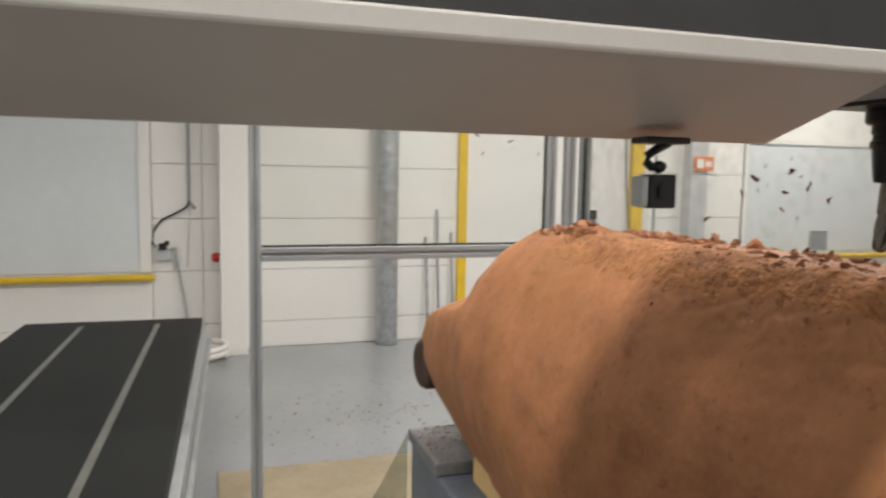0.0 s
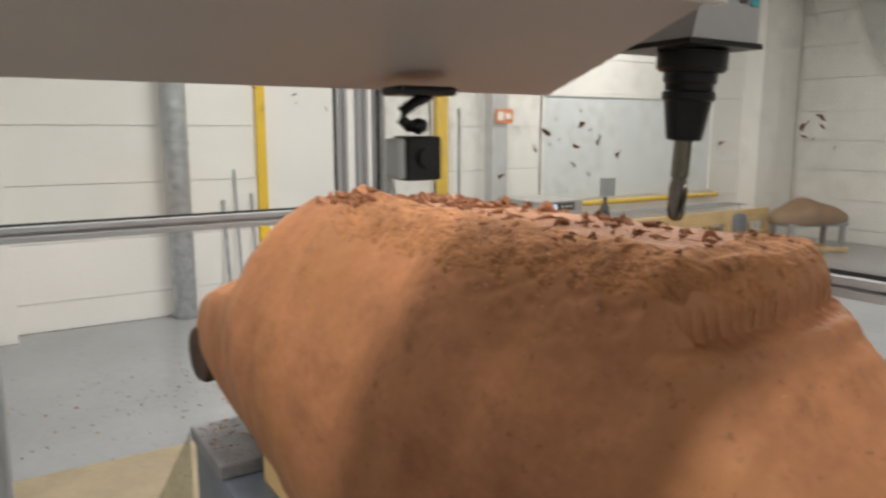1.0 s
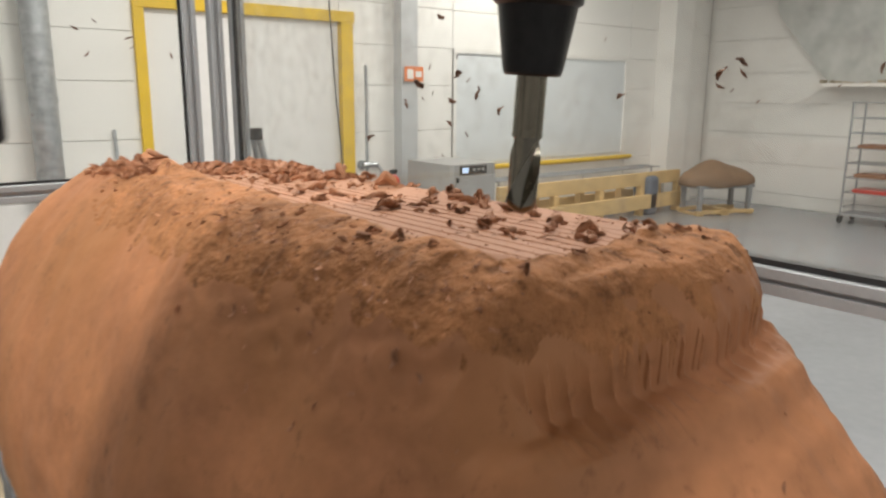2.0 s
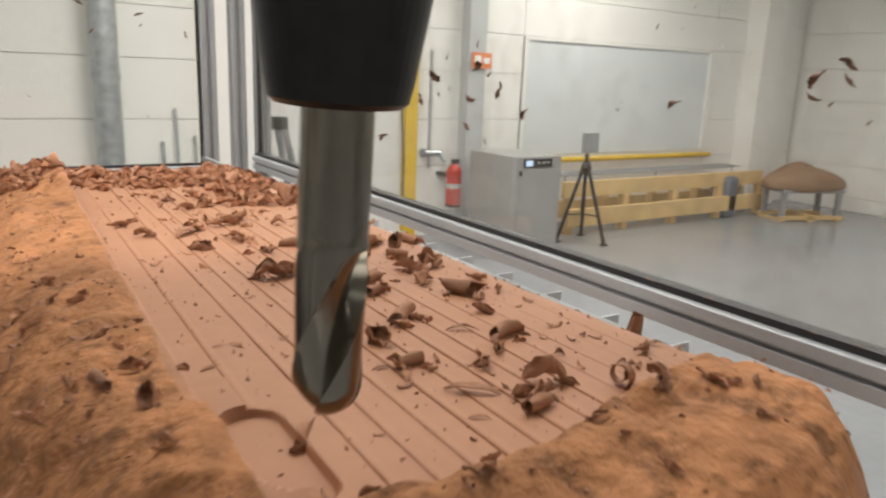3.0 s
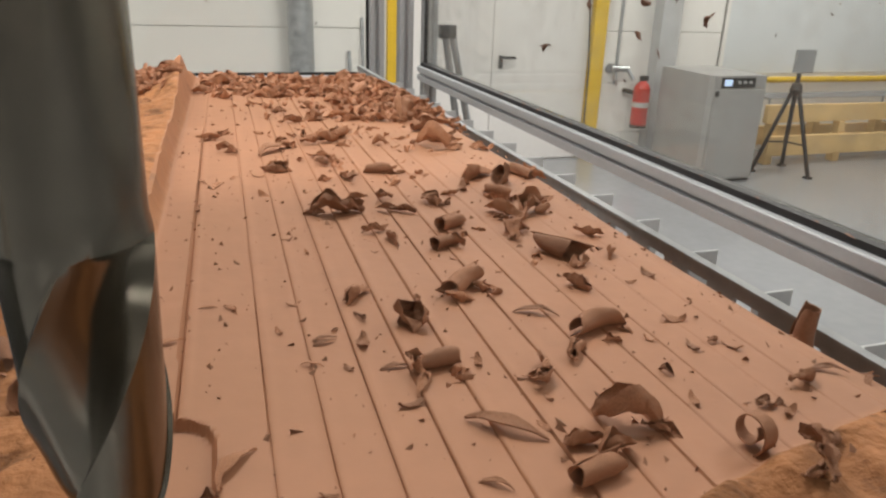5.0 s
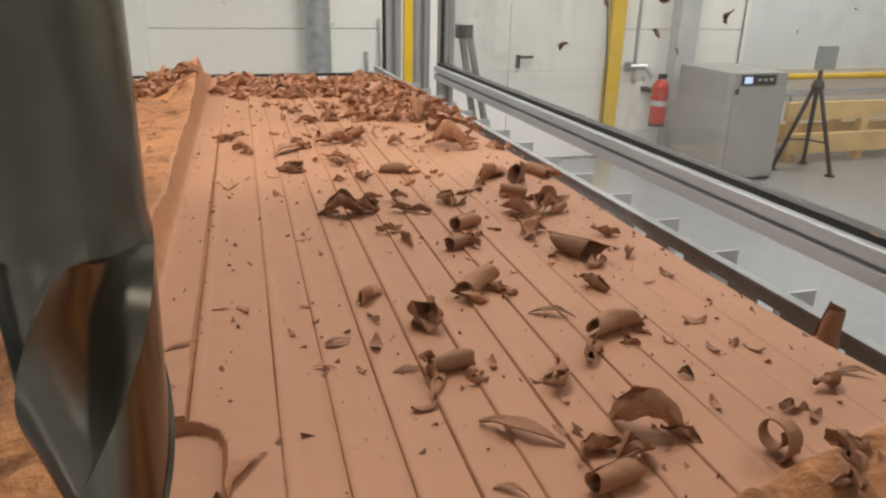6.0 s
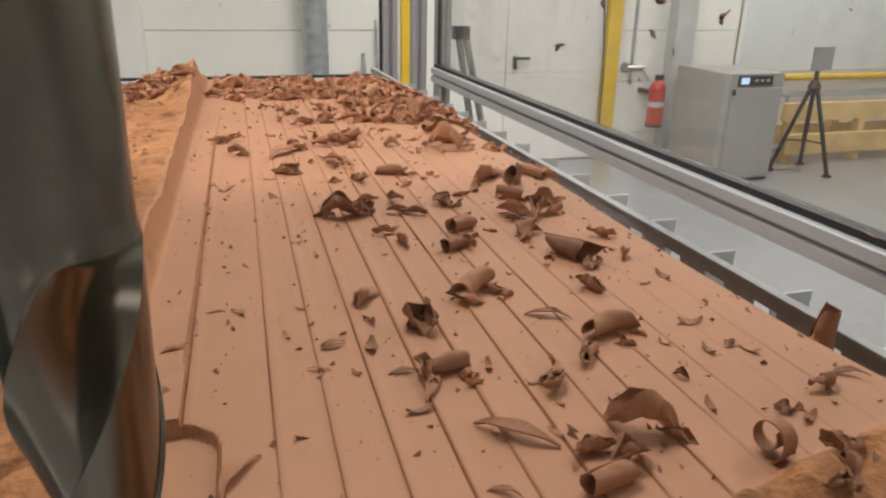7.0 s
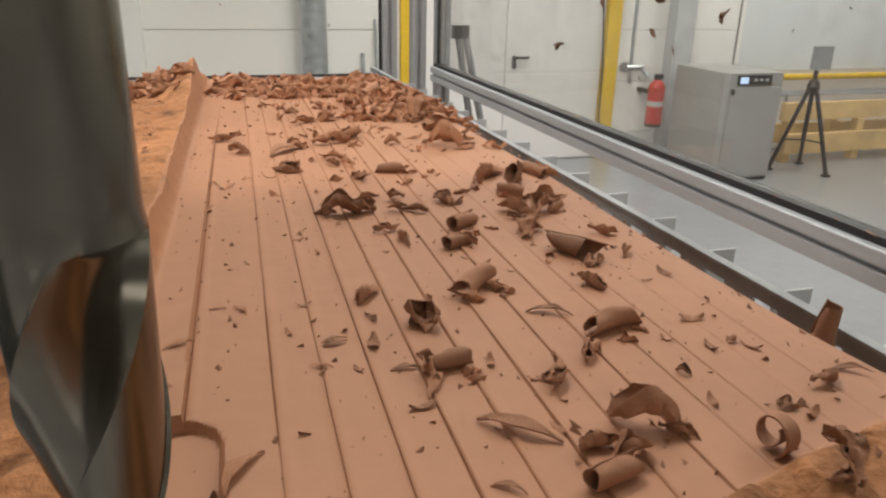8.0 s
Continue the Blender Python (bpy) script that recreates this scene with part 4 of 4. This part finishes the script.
tagged(part("wall_shelf", boxes((11.7, 12.1, 2.0, 5.7, 1.79, 1.84), bevel=0.004), RAMWHITE), "pale ledge along the block wall", "ledge")

tarp = thing("plastic_sheet", "cloudy plastic sheet hanging on the block wall above the ledge", "plastic sheet")
part("sheet", prism([(6.9, 4.0), (6.4, 2.75), (5.75, 1.98), (5.63, 1.845), (2.0, 1.845), (2.0, 4.0)], 12.02, 12.03, "x"), TARP, tarp)
for i in range(16):
    y = 5.6 - 0.1 * i - 0.04 * math.sin(3.0 * i)
    part("scrap", box(bmesh.new(), 11.75, 11.9, y, y + 0.05 + 0.03 * math.sin(5.0 * i), 1.84, 1.87 + 0.015 * math.cos(7.0 * i), bevel=0.008, seg=1), PLY, tarp)

# ---- clay shavings ----
def sheet(fn, nu, nv, thick):
    """A thin curved sheet with two sides and a rim, from a function of u and v."""
    bm = bmesh.new()
    g = [[Vector(fn(i / nu, j / nv)) for j in range(nv + 1)] for i in range(nu + 1)]
    a, b = [], []
    for i in range(nu + 1):
        ra, rb = [], []
        for j in range(nv + 1):
            du = g[min(i + 1, nu)][j] - g[max(i - 1, 0)][j]
            dv = g[i][min(j + 1, nv)] - g[i][max(j - 1, 0)]
            n = du.cross(dv)
            n = n.normalized() * thick / 2 if n.length > 1e-9 else Vector((0, 0, thick / 2))
            ra.append(bm.verts.new(g[i][j] + n))
            rb.append(bm.verts.new(g[i][j] - n))
        a.append(ra), b.append(rb)
    for i in range(nu):
        for j in range(nv):
            bm.faces.new((a[i][j], a[i + 1][j], a[i + 1][j + 1], a[i][j + 1]))
            bm.faces.new((b[i][j], b[i][j + 1], b[i + 1][j + 1], b[i + 1][j]))
    rim = [(i, 0) for i in range(nu)] + [(nu, j) for j in range(nv)] + [(i, nv) for i in range(nu, 0, -1)] + [(0, j) for j in range(nv, 0, -1)]
    for (i, j), (k, l) in zip(rim, rim[1:] + rim[:1]):
        bm.faces.new((a[i][j], b[i][j], b[k][l], a[k][l]))
    bmesh.ops.recalc_face_normals(bm, faces=bm.faces)
    return bm


def curl_mesh(r):
    """A rolled shaving: a loose scroll with ragged ends."""
    rad, ln, turn, ph, lift = r.uniform(0.17, 0.22), r.uniform(0.85, 1.0), r.uniform(5.2, 7.6), r.uniform(0, 9), r.uniform(-1.2, 1.0)
    taper, tongue, bow = r.uniform(-0.45, 0.45), r.uniform(0.0, 1.6), r.uniform(-0.35, 0.35)

    def fn(u, v):
        a = turn * u + lift
        s = v - 0.5
        q = rad * (0.85 + 0.22 * u) * (1 + taper * s - 0.5 * abs(s) ** 3)
        e = 0.07 * math.sin(5 * u + ph) + 0.05 * math.sin(13 * u + 2 * ph) + tongue * max(0.0, u - 0.72)
        n1 = noise.noise_vector(Vector((u * 4, v * 3, ph))) * 0.035
        return (s * ln + e * (1 if v > 0.5 else -0.8) * abs(2 * s) + 0.12 * (u - 0.5) + n1.x, q * math.cos(a) + bow * s * s + n1.y, q * math.sin(a) + rad + n1.z)
    return sheet(fn, 28, 8, 0.026)


def strip_mesh(r):
    """A long narrow torn ribbon, twisted, tapering to points."""
    o = Vector((r.uniform(0, 50), r.uniform(0, 50), 7))
    tw, bend, hump = r.uniform(-2.2, 2.2), r.uniform(-0.35, 0.35), r.uniform(0.04, 0.12)

    def fn(u, v):
        w = (v - 0.5) * (0.03 + 0.2 * math.sin(math.pi * min(1.0, 0.04 + u)) ** 1.5)
        a = tw * (u - 0.4)
        n1 = noise.noise_vector(Vector((u * 4, v * 2, 0)) + o) * 0.05
        return (u - 0.5 + n1.x, w * math.cos(a) + bend * (u - 0.5) ** 2 * 2 + n1.y, abs(w * math.sin(a)) + hump * math.sin(math.pi * u) + abs(n1.z) + 0.01)
    return sheet(fn, 16, 3, 0.02)


def scroll_mesh(r):
    """A flat spiral of shaving standing on its edge, with a torn tail."""
    ph = r.uniform(0, 6)

    def fn(u, v):
        a = 8.5 * u + ph
        q = 0.16 + 0.24 * u + (0.25 * (u - 0.85) if u > 0.85 else 0)
        return (q * math.cos(a), (v - 0.5) * (0.34 + 0.1 * math.sin(9 * u)) + 0.12 * u, q * math.sin(a) + 0.36)
    return sheet(fn, 34, 4, 0.03)


def crumple_mesh(r):
    """A torn, furled shaving with a twisted tongue."""
    o = Vector((r.uniform(0, 50), r.uniform(0, 50), r.uniform(0, 50)))
    furl, wid, bend, tw = r.uniform(3.6, 7.5), r.uniform(0.6, 1.0), r.uniform(-1.6, 1.6), r.uniform(-1.5, 1.5)

    def fn(u, v):
        s = u - 0.5
        w = 0.3 + 0.75 * math.sin(math.pi * min(1, u * 1.15 + 0.03)) + 0.25 * noise.noise(Vector((u * 5, 0, 0)) + o)
        a = furl * (v - 0.5) * (0.6 + 0.8 * u) + tw * s
        rad = wid * w / furl
        n1 = noise.noise_vector(Vector((u * 2.0, v * 1.4, 0)) + o)
        n2 = noise.noise_vector(Vector((u * 7, v * 6, 3)) + o)
        y, z = rad * math.sin(a), rad * (1 - math.cos(a))
        p = Vector((s * 0.9, y + bend * 0.4 * s * s, z + 0.12 * abs(math.sin(3.1 * u + bend)))) + n1 * 0.16 + n2 * 0.075
        return (p.x, p.y, abs(p.z) + 0.012)
    return sheet(fn, 18, 9, 0.018)


def flake_mesh(r):
    o = Vector((r.uniform(0, 50), r.uniform(0, 50), 0))
    k = r.uniform(0.5, 1.3)

    def fn(u, v):
        w = (v - 0.5) * 0.42 * math.sin(math.pi * (0.08 + 0.84 * u))
        n1 = noise.noise_vector(Vector((u * 3, v * 3, 0)) + o)
        return (u - 0.5 + n1.x * 0.1, w + n1.y * 0.1, abs(0.22 * k * (u - 0.5) ** 2 * 4 + n1.z * 0.12) + 0.015)
    return sheet(fn, 6, 3, 0.03)


chip_rng = random.Random(11)
KINDS = {}
for kind, make, count in (("curl", curl_mesh, 7), ("crumple", crumple_mesh, 14), ("flake", flake_mesh, 9), ("strip", strip_mesh, 6), ("scroll", scroll_mesh, 2), ("stuck", crumple_mesh, 6), ("stuck_sliver", strip_mesh, 5)):
    KINDS[kind] = []
    for _ in range(count):
        bm = make(chip_rng)
        me = bpy.data.meshes.new("clay_shaving")
        bm.to_mesh(me)
        bm.free()
        me.materials.append(STUCK if kind.startswith("stuck") else CHIP)
        me.polygons.foreach_set("use_smooth", np.ones(len(me.polygons), bool))
        me.set_sharp_from_angle(angle=radians(50))
        KINDS[kind].append(me)
WORDS = {"curl": "rolled brown clay shaving lying on the milled clay", "crumple": "crumpled brown clay shaving lying on the milled clay", "flake": "small brown clay flake lying on the clay", "strip": "long twisted ribbon of brown clay shaving", "scroll": "spiral clay shaving standing on its edge"}


def shaving(kind, m, size, label="", group="shavings on the clay"):
    ob = new("clay_shaving", chip_rng.choice(KINDS[kind]))
    ob.matrix_basis = m @ Matrix.Diagonal((size, size, size, 1))
    return tagged(ob, label or WORDS[kind], "shaving", group)


def lay(kind, x, y, size, turn=None, tip=6.0, sink=0.0):
    z = float(clay_top(x, y))
    e = 0.006
    tx = math.degrees(math.atan2(float(clay_top(x, y + e)) - float(clay_top(x, y - e)), 2 * e))
    tx = max(-60, min(60, tx))
    a = chip_rng.uniform(0, 360) if turn is None else turn
    return shaving(kind, pose(x, y, z - sink, tx) @ pose(0, 0, 0, chip_rng.uniform(-tip, tip), chip_rng.uniform(-tip, tip), a), size)


ROLLS = [(1.691, 1.42, 0.026, 40), (1.725, 1.371, 0.022, 17), (1.66, 1.359, 0.019, 18), (1.747, 1.448, 0.025, -62), (1.76, 1.549, 0.022, -50), (1.712, 1.498, 0.022, 37), (1.776, 1.712, 0.024, -40), (1.703, 1.622, 0.02, -22), (1.798, 1.598, 0.02, -70), (1.7, 1.471, 0.016, 21), (1.683, 1.292, 0.018, 16), (1.53, 1.383, 0.016, 110)]
for x, y, s, a in ROLLS:
    lay("curl", x, y, s * 0.86, a, 4)
shaving("curl", pose(1.84, 1.381, 1.531) @ pose(0, 0, 0, 0, -83, 40), 0.021, "rolled clay shaving standing at the clay's edge")
lay("scroll", 1.733, 1.291, 0.0155, 110, 30)
CRUMPLES = [(1.706, 1.311, 0.019), (1.685, 1.307, 0.012), (1.737, 1.273, 0.018), (1.693, 1.343, 0.017), (1.709, 1.354, 0.013), (1.662, 1.394, 0.018), (1.646, 1.421, 0.014), (1.652, 1.535, 0.02), (1.673, 1.5, 0.012), (1.694, 1.53, 0.013), (1.6, 1.752, 0.022), (1.609, 1.702, 0.019), (1.683, 1.725, 0.022), (1.697, 1.743, 0.02), (1.725, 1.709, 0.012), (1.766, 1.517, 0.026), (1.741, 1.483, 0.022), (1.763, 1.594, 0.024), (1.716, 1.543, 0.017), (1.665, 1.537, 0.017), (1.677, 1.482, 0.012), (1.753, 1.431, 0.012), (1.74, 1.409, 0.014), (1.587, 1.313, 0.007), (1.802, 1.686, 0.016)]
SMALLER = [(1.772, 1.816, 0.033), (1.815, 1.811, 0.024), (1.777, 1.766, 0.03), (1.751, 1.819, 0.026), (1.773, 1.316, 0.011), (1.752, 1.308, 0.008), (1.691, 1.299, 0.012), (1.688, 1.533, 0.011), (1.766, 1.691, 0.03), (1.637, 1.637, 0.017), (1.777, 1.468, 0.013), (1.654, 1.357, 0.014), (1.748, 1.283, 0.012), (1.765, 1.268, 0.014), (1.545, 1.392, 0.012), (1.542, 1.355, 0.014), (1.561, 1.386, 0.008), (1.776, 1.58, 0.02), (1.749, 1.51, 0.02), (1.705, 1.474, 0.015)]
for x, y, s in CRUMPLES + SMALLER:
    lay("crumple", x, y, s * 1.2)
    if s > 0.015:
        lay("crumple", x + chip_rng.uniform(-0.45, 0.45) * s, y + chip_rng.uniform(-0.4, 0.4) * s, s * 0.55)
STRIPS = [(1.669, 1.319, 0.025, -41), (1.711, 1.389, 0.018, -30), (1.639, 1.702, 0.045, 46), (1.657, 1.297, 0.01, -40), (1.592, 1.322, 0.019, 57), (1.627, 1.388, 0.01, 11), (1.627, 1.3845, 0.01, 16), (1.576, 1.393, 0.011, 21), (1.621, 1.37, 0.008, -29), (1.588, 1.617, 0.013, -41), (1.597, 1.607, 0.017, 66), (1.647, 1.362, 0.011, 0), (1.653, 1.349, 0.016, 58), (1.589, 1.425, 0.007, 0), (1.598, 1.421, 0.01, -63), (1.788, 1.322, 0.014, -20), (1.8, 1.315, 0.012, 30)]
for x, y, s, a in STRIPS:
    lay("strip", x, y, s, a, 4)
FLAKES = [(1.621, 1.42, 0.006), (1.632, 1.365, 0.005), (1.644, 1.401, 0.008), (1.64, 1.381, 0.01), (1.675, 1.358, 0.007), (1.646, 1.338, 0.009), (1.76, 1.369, 0.01), (1.741, 1.357, 0.005), (1.753, 1.348, 0.008), (1.763, 1.349, 0.006), (1.767, 1.344, 0.008), (1.733, 1.335, 0.006), (1.755, 1.303, 0.007), (1.777, 1.413, 0.009), (1.772, 1.438, 0.01), (1.744, 1.569, 0.013), (1.675, 1.661, 0.015), (1.623, 1.626, 0.009), (1.634, 1.477, 0.006), (1.602, 1.471, 0.004), (1.584, 1.523, 0.003), (1.586, 1.556, 0.008), (1.731, 1.317, 0.007), (1.68, 1.317, 0.006), (1.688, 1.331, 0.005)]
for x, y, s in FLAKES:
    lay(chip_rng.choice(("flake", "flake", "crumple")), x, y, s, None, 10)

def skin(y, a):
    """The point where the clay's skin is met at y, going out from the core at angle a."""
    lo, hi = 0.0, 0.95
    for _ in range(16):
        m = (lo + hi) / 2
        lo, hi = (lo, m) if float(clay_field(CX + m * math.cos(a), y, CZ + m * math.sin(a))) > 0 else (m, hi)
    return Vector((CX + lo * math.cos(a), y, CZ + lo * math.sin(a)))


def press(kind, y, a, size, label=""):
    """A shaving stuck flat on the skin."""
    p = skin(y, a)
    n = (skin(y, a - 0.02) - skin(y, a + 0.02)).cross(skin(y + 0.012, a) - skin(y - 0.012, a)).normalized()
    n = n if n.dot(p - Vector((CX, y, CZ))) > 0 else -n
    m = Matrix.Translation(p - n * size * 0.04) @ n.to_track_quat("Z", "Y").to_matrix().to_4x4()
    return shaving(kind, m @ pose(0, 0, 0, 0, 0, chip_rng.uniform(0, 360)), size, label or "brown clay flake stuck on the clay's rough shoulder")


for _ in range(50):
    y = chip_rng.triangular(1.2, 1.8, 1.3)
    press(chip_rng.choice(("flake", "flake", "flake", "crumple")), y, chip_rng.triangular(1.72, 1.97, 1.8), chip_rng.uniform(0.005, 0.012))
for _ in range(16):
    press("flake", chip_rng.uniform(1.02, 1.2), chip_rng.uniform(1.3, 1.85), chip_rng.uniform(0.004, 0.01), "small brown clay flake stuck on the sloping front")
# the heap at the far end, and strays
for _ in range(14):
    y = 1.86 + 0.24 * chip_rng.random()
    x = chip_rng.uniform(1.6, 1.84) if y > 2.0 else chip_rng.gauss(1.76, 0.05)
    if 1.6 < x < 1.85:
        lay(chip_rng.choice(("crumple", "crumple", "crumple", "curl", "flake")), x, y, chip_rng.uniform(0.014, 0.034), None, 25)
for _ in range(16):
    lay("crumple", chip_rng.uniform(1.52, 1.567), chip_rng.uniform(1.93, 2.1), chip_rng.uniform(0.014, 0.028), None, 25)
for _ in range(22):
    lay("flake", chip_rng.uniform(1.6, 1.84), 1.27 + 0.5 * chip_rng.random(), chip_rng.uniform(0.003, 0.007), None, 15)
for _ in range(14):
    lay("crumple", chip_rng.uniform(1.5, 1.84), chip_rng.uniform(1.225, 1.27), chip_rng.uniform(0.006, 0.013), None, 20)
for _ in range(18):
    lay("crumple", chip_rng.uniform(1.66, 1.82), chip_rng.uniform(1.55, 1.86), chip_rng.uniform(0.008, 0.022), None, 20)

# the rest of the litter, too dense to pick apart, as one heap
spill = bmesh.new()


def spilt(kind, x, y, size, tip):
    me = chip_rng.choice(KINDS[kind]).copy()
    e = 0.006
    z = float(clay_top(x, y))
    tx = max(-60, min(60, math.degrees(math.atan2(float(clay_top(x, y + e)) - float(clay_top(x, y - e)), 2 * e))))
    me.transform(pose(x, y, z - 0.001, tx) @ pose(0, 0, 0, chip_rng.uniform(-tip, tip), chip_rng.uniform(-tip, tip), chip_rng.uniform(0, 360)) @ Matrix.Scale(size, 4))
    spill.from_mesh(me)
    bpy.data.meshes.remove(me)


# fine litter strewn over the lanes, thicker towards the far end
for _ in range(130):
    x, y = chip_rng.triangular(1.6, 1.83, 1.76), chip_rng.triangular(1.5, 1.97, 1.93)
    spilt(chip_rng.choice(("crumple", "crumple", "flake")), x, y, chip_rng.uniform(0.005, 0.015), 25)
# torn scraps beside the rolls
for x, y, s, a in ROLLS[:6]:
    for k in range(3):
        spilt("crumple", x + chip_rng.uniform(-0.7, 0.7) * s, y - chip_rng.uniform(0.1, 0.6) * s, s * chip_rng.uniform(0.25, 0.5), 25)
for _ in range(270):
    x, y = chip_rng.uniform(1.59, 1.85), 1.97 + 0.17 * chip_rng.random() ** 0.7
    spilt("crumple", x, y, chip_rng.uniform(0.012, 0.03), 30)
for _ in range(110):
    x, y = chip_rng.gauss(1.775, 0.04), chip_rng.uniform(1.82, 2.02)
    if 1.65 < x < 1.84:
        spilt("crumple", x, y, chip_rng.uniform(0.012, 0.028), 30)
for _ in range(60):
    spilt("crumple", chip_rng.uniform(1.5, 1.562), chip_rng.uniform(1.9, 2.12), chip_rng.uniform(0.012, 0.026), 30)
for _ in range(150):
    spilt("flake", chip_rng.uniform(1.6, 1.85), 1.27 + 0.8 * chip_rng.random(), chip_rng.uniform(0.0025, 0.006), 15)
for _ in range(60):
    spilt("flake", chip_rng.uniform(1.47, 1.55), 1.23 + 0.75 * chip_rng.random(), chip_rng.uniform(0.004, 0.009), 25)
for _ in range(30):
    spilt("crumple", chip_rng.uniform(1.48, 1.55), 1.24 + 0.7 * chip_rng.random(), chip_rng.uniform(0.006, 0.013), 25)
tagged(part("shaving_litter", spill, CHIP, smooth=True), "dense litter of brown clay shavings on the clay", "shavings", kind="stuff")

# shavings thrown against the panes
ON_PANE = [(2.204, 1.687, 0.038), (2.168, 1.719, 0.017), (2.25, 1.644, 0.026), (2.192, 1.655, 0.015), (2.092, 1.652, 0.026), (2.072, 1.706, 0.03), (2.043, 1.691, 0.016), (2.012, 1.667, 0.027), (2.097, 1.606, 0.021), (2.046, 1.586, 0.016), (2.398, 1.562, 0.036), (2.124, 1.538, 0.012), (1.948, 1.635, 0.024), (1.67, 1.664, 0.021), (2.131, 1.819, 0.024), (1.499, 1.696, 0.024), (1.467, 1.712, 0.021), (1.466, 1.696, 0.019), (1.5, 1.678, 0.019), (1.48, 1.673, 0.009), (1.441, 1.658, 0.009), (1.338, 1.678, 0.008), (2.305, 1.618, 0.008), (1.707, 1.753, 0.008), (1.291, 1.701, 0.019), (1.831, 1.626, 0.006), (1.76, 1.652, 0.006), (2.079, 1.739, 0.014), (2.158, 1.667, 0.012), (2.148, 1.531, 0.01)]
for y, z, s in ON_PANE:
    shaving("stuck_sliver" if s < 0.02 else "stuck", pose(2.2025, y, z, 0, -90, 0) @ pose(0, 0, 0, 0, 0, chip_rng.uniform(-70, 70)), s, "brown clay shaving stuck to the clear pane", "shavings on the panes")
for x, z, s in ((1.746, 1.837, 0.028), (1.799, 1.86, 0.02), (1.891, 1.818, 0.028), (1.773, 1.766, 0.024), (1.895, 1.79, 0.016), (2.008, 1.772, 0.024), (1.62, 1.6, 0.012), (1.9, 1.55, 0.012)):
    shaving("stuck_sliver", pose(x, 3.1975, z, 90, 0, 0) @ pose(0, 0, 0, 0, 0, chip_rng.uniform(0, 180)), s, "brown clay shaving stuck to the clear pane", "shavings on the panes")
for y in list(np.arange(1.3, 3.0, 0.085)):
    y += chip_rng.uniform(-0.03, 0.03)
    shaving("stuck_sliver", pose(2.193 + chip_rng.uniform(-0.006, 0.004), y, 1.4475) @ pose(0, 0, 0, 0, 0, chip_rng.uniform(50, 130)), chip_rng.uniform(0.006, 0.022), "brown clay flake lying on the enclosure rail", "shavings on the rail")


def crumbs(name, spots, material, label):
    """Countless grains: one small tetrahedral grain a spot (x, y, z, size)."""
    vs, fs = [], []
    for x, y, z, s in spots:
        b = len(vs)
        for k in range(4):
            a = chip_rng.uniform(0, 6.28)
            vs.append((x + s * math.cos(a) * chip_rng.uniform(0.4, 1), y + s * math.sin(a) * chip_rng.uniform(0.4, 1), z + s * (0.7 if k == 3 else chip_rng.uniform(-0.1, 0.1))))
        fs += [(b, b + 1, b + 2), (b, b + 1, b + 3), (b + 1, b + 2, b + 3), (b + 2, b, b + 3)]
    me = bpy.data.meshes.new(name)
    me.from_pydata(vs, [], fs)
    me.materials.append(material)
    return tagged(new(name, me), label, "crumbs", kind="stuff")


N = 1500
xs, ys = rng.uniform(1.57, 1.835, N), 1.2 + 0.9 * rng.random(N) ** 1.2
crumbs("clay_crumbs", list(zip(xs, ys, clay_top(xs, ys), 0.0006 + 0.0022 * rng.random(N) ** 3)), CRUMB, "fine brown clay crumbs strewn over the milled clay")
N = 700
xs, ys = rng.uniform(1.47, 1.553, N), 1.21 + 0.75 * rng.random(N)
crumbs("clay_dust", list(zip(xs, ys, clay_top(xs, ys), 0.0007 + 0.0024 * rng.random(N) ** 2)), CRUMB, "brown clay crumbs on the rough unmilled clay")
spots = []
for _ in range(520):
    y, z = rng.normal(1.72, 0.16), 1.62 + abs(rng.normal(0.1, 0.12))
    if z < 2.0 and y > 1.2:
        spots.append((2.2015, y, z, 0.0006 + 0.0022 * rng.random() ** 3))
crumbs("pane_spatter", spots, SPECK, "pale dried spatter on the clear pane")
N = 420
crumbs("floor_crumbs", list(zip(rng.normal(1.9, 0.55, N), rng.normal(5.3, 0.55, N), np.zeros(N), 0.004 + 0.012 * rng.random(N) ** 2)), CRUMB, "dark clay crumbs scattered on the grey floor")
N = 160
crumbs("platform_crumbs", list(zip(rng.uniform(1.41, 1.6, N), rng.uniform(2.57, 2.86, N), np.full(N, 0.817), 0.003 + 0.006 * rng.random(N))), CRUMB, "dark clay crumbs on the grey platform")


def motions():
    """Nothing but the camera moves: the machine stands idle."""


motions()
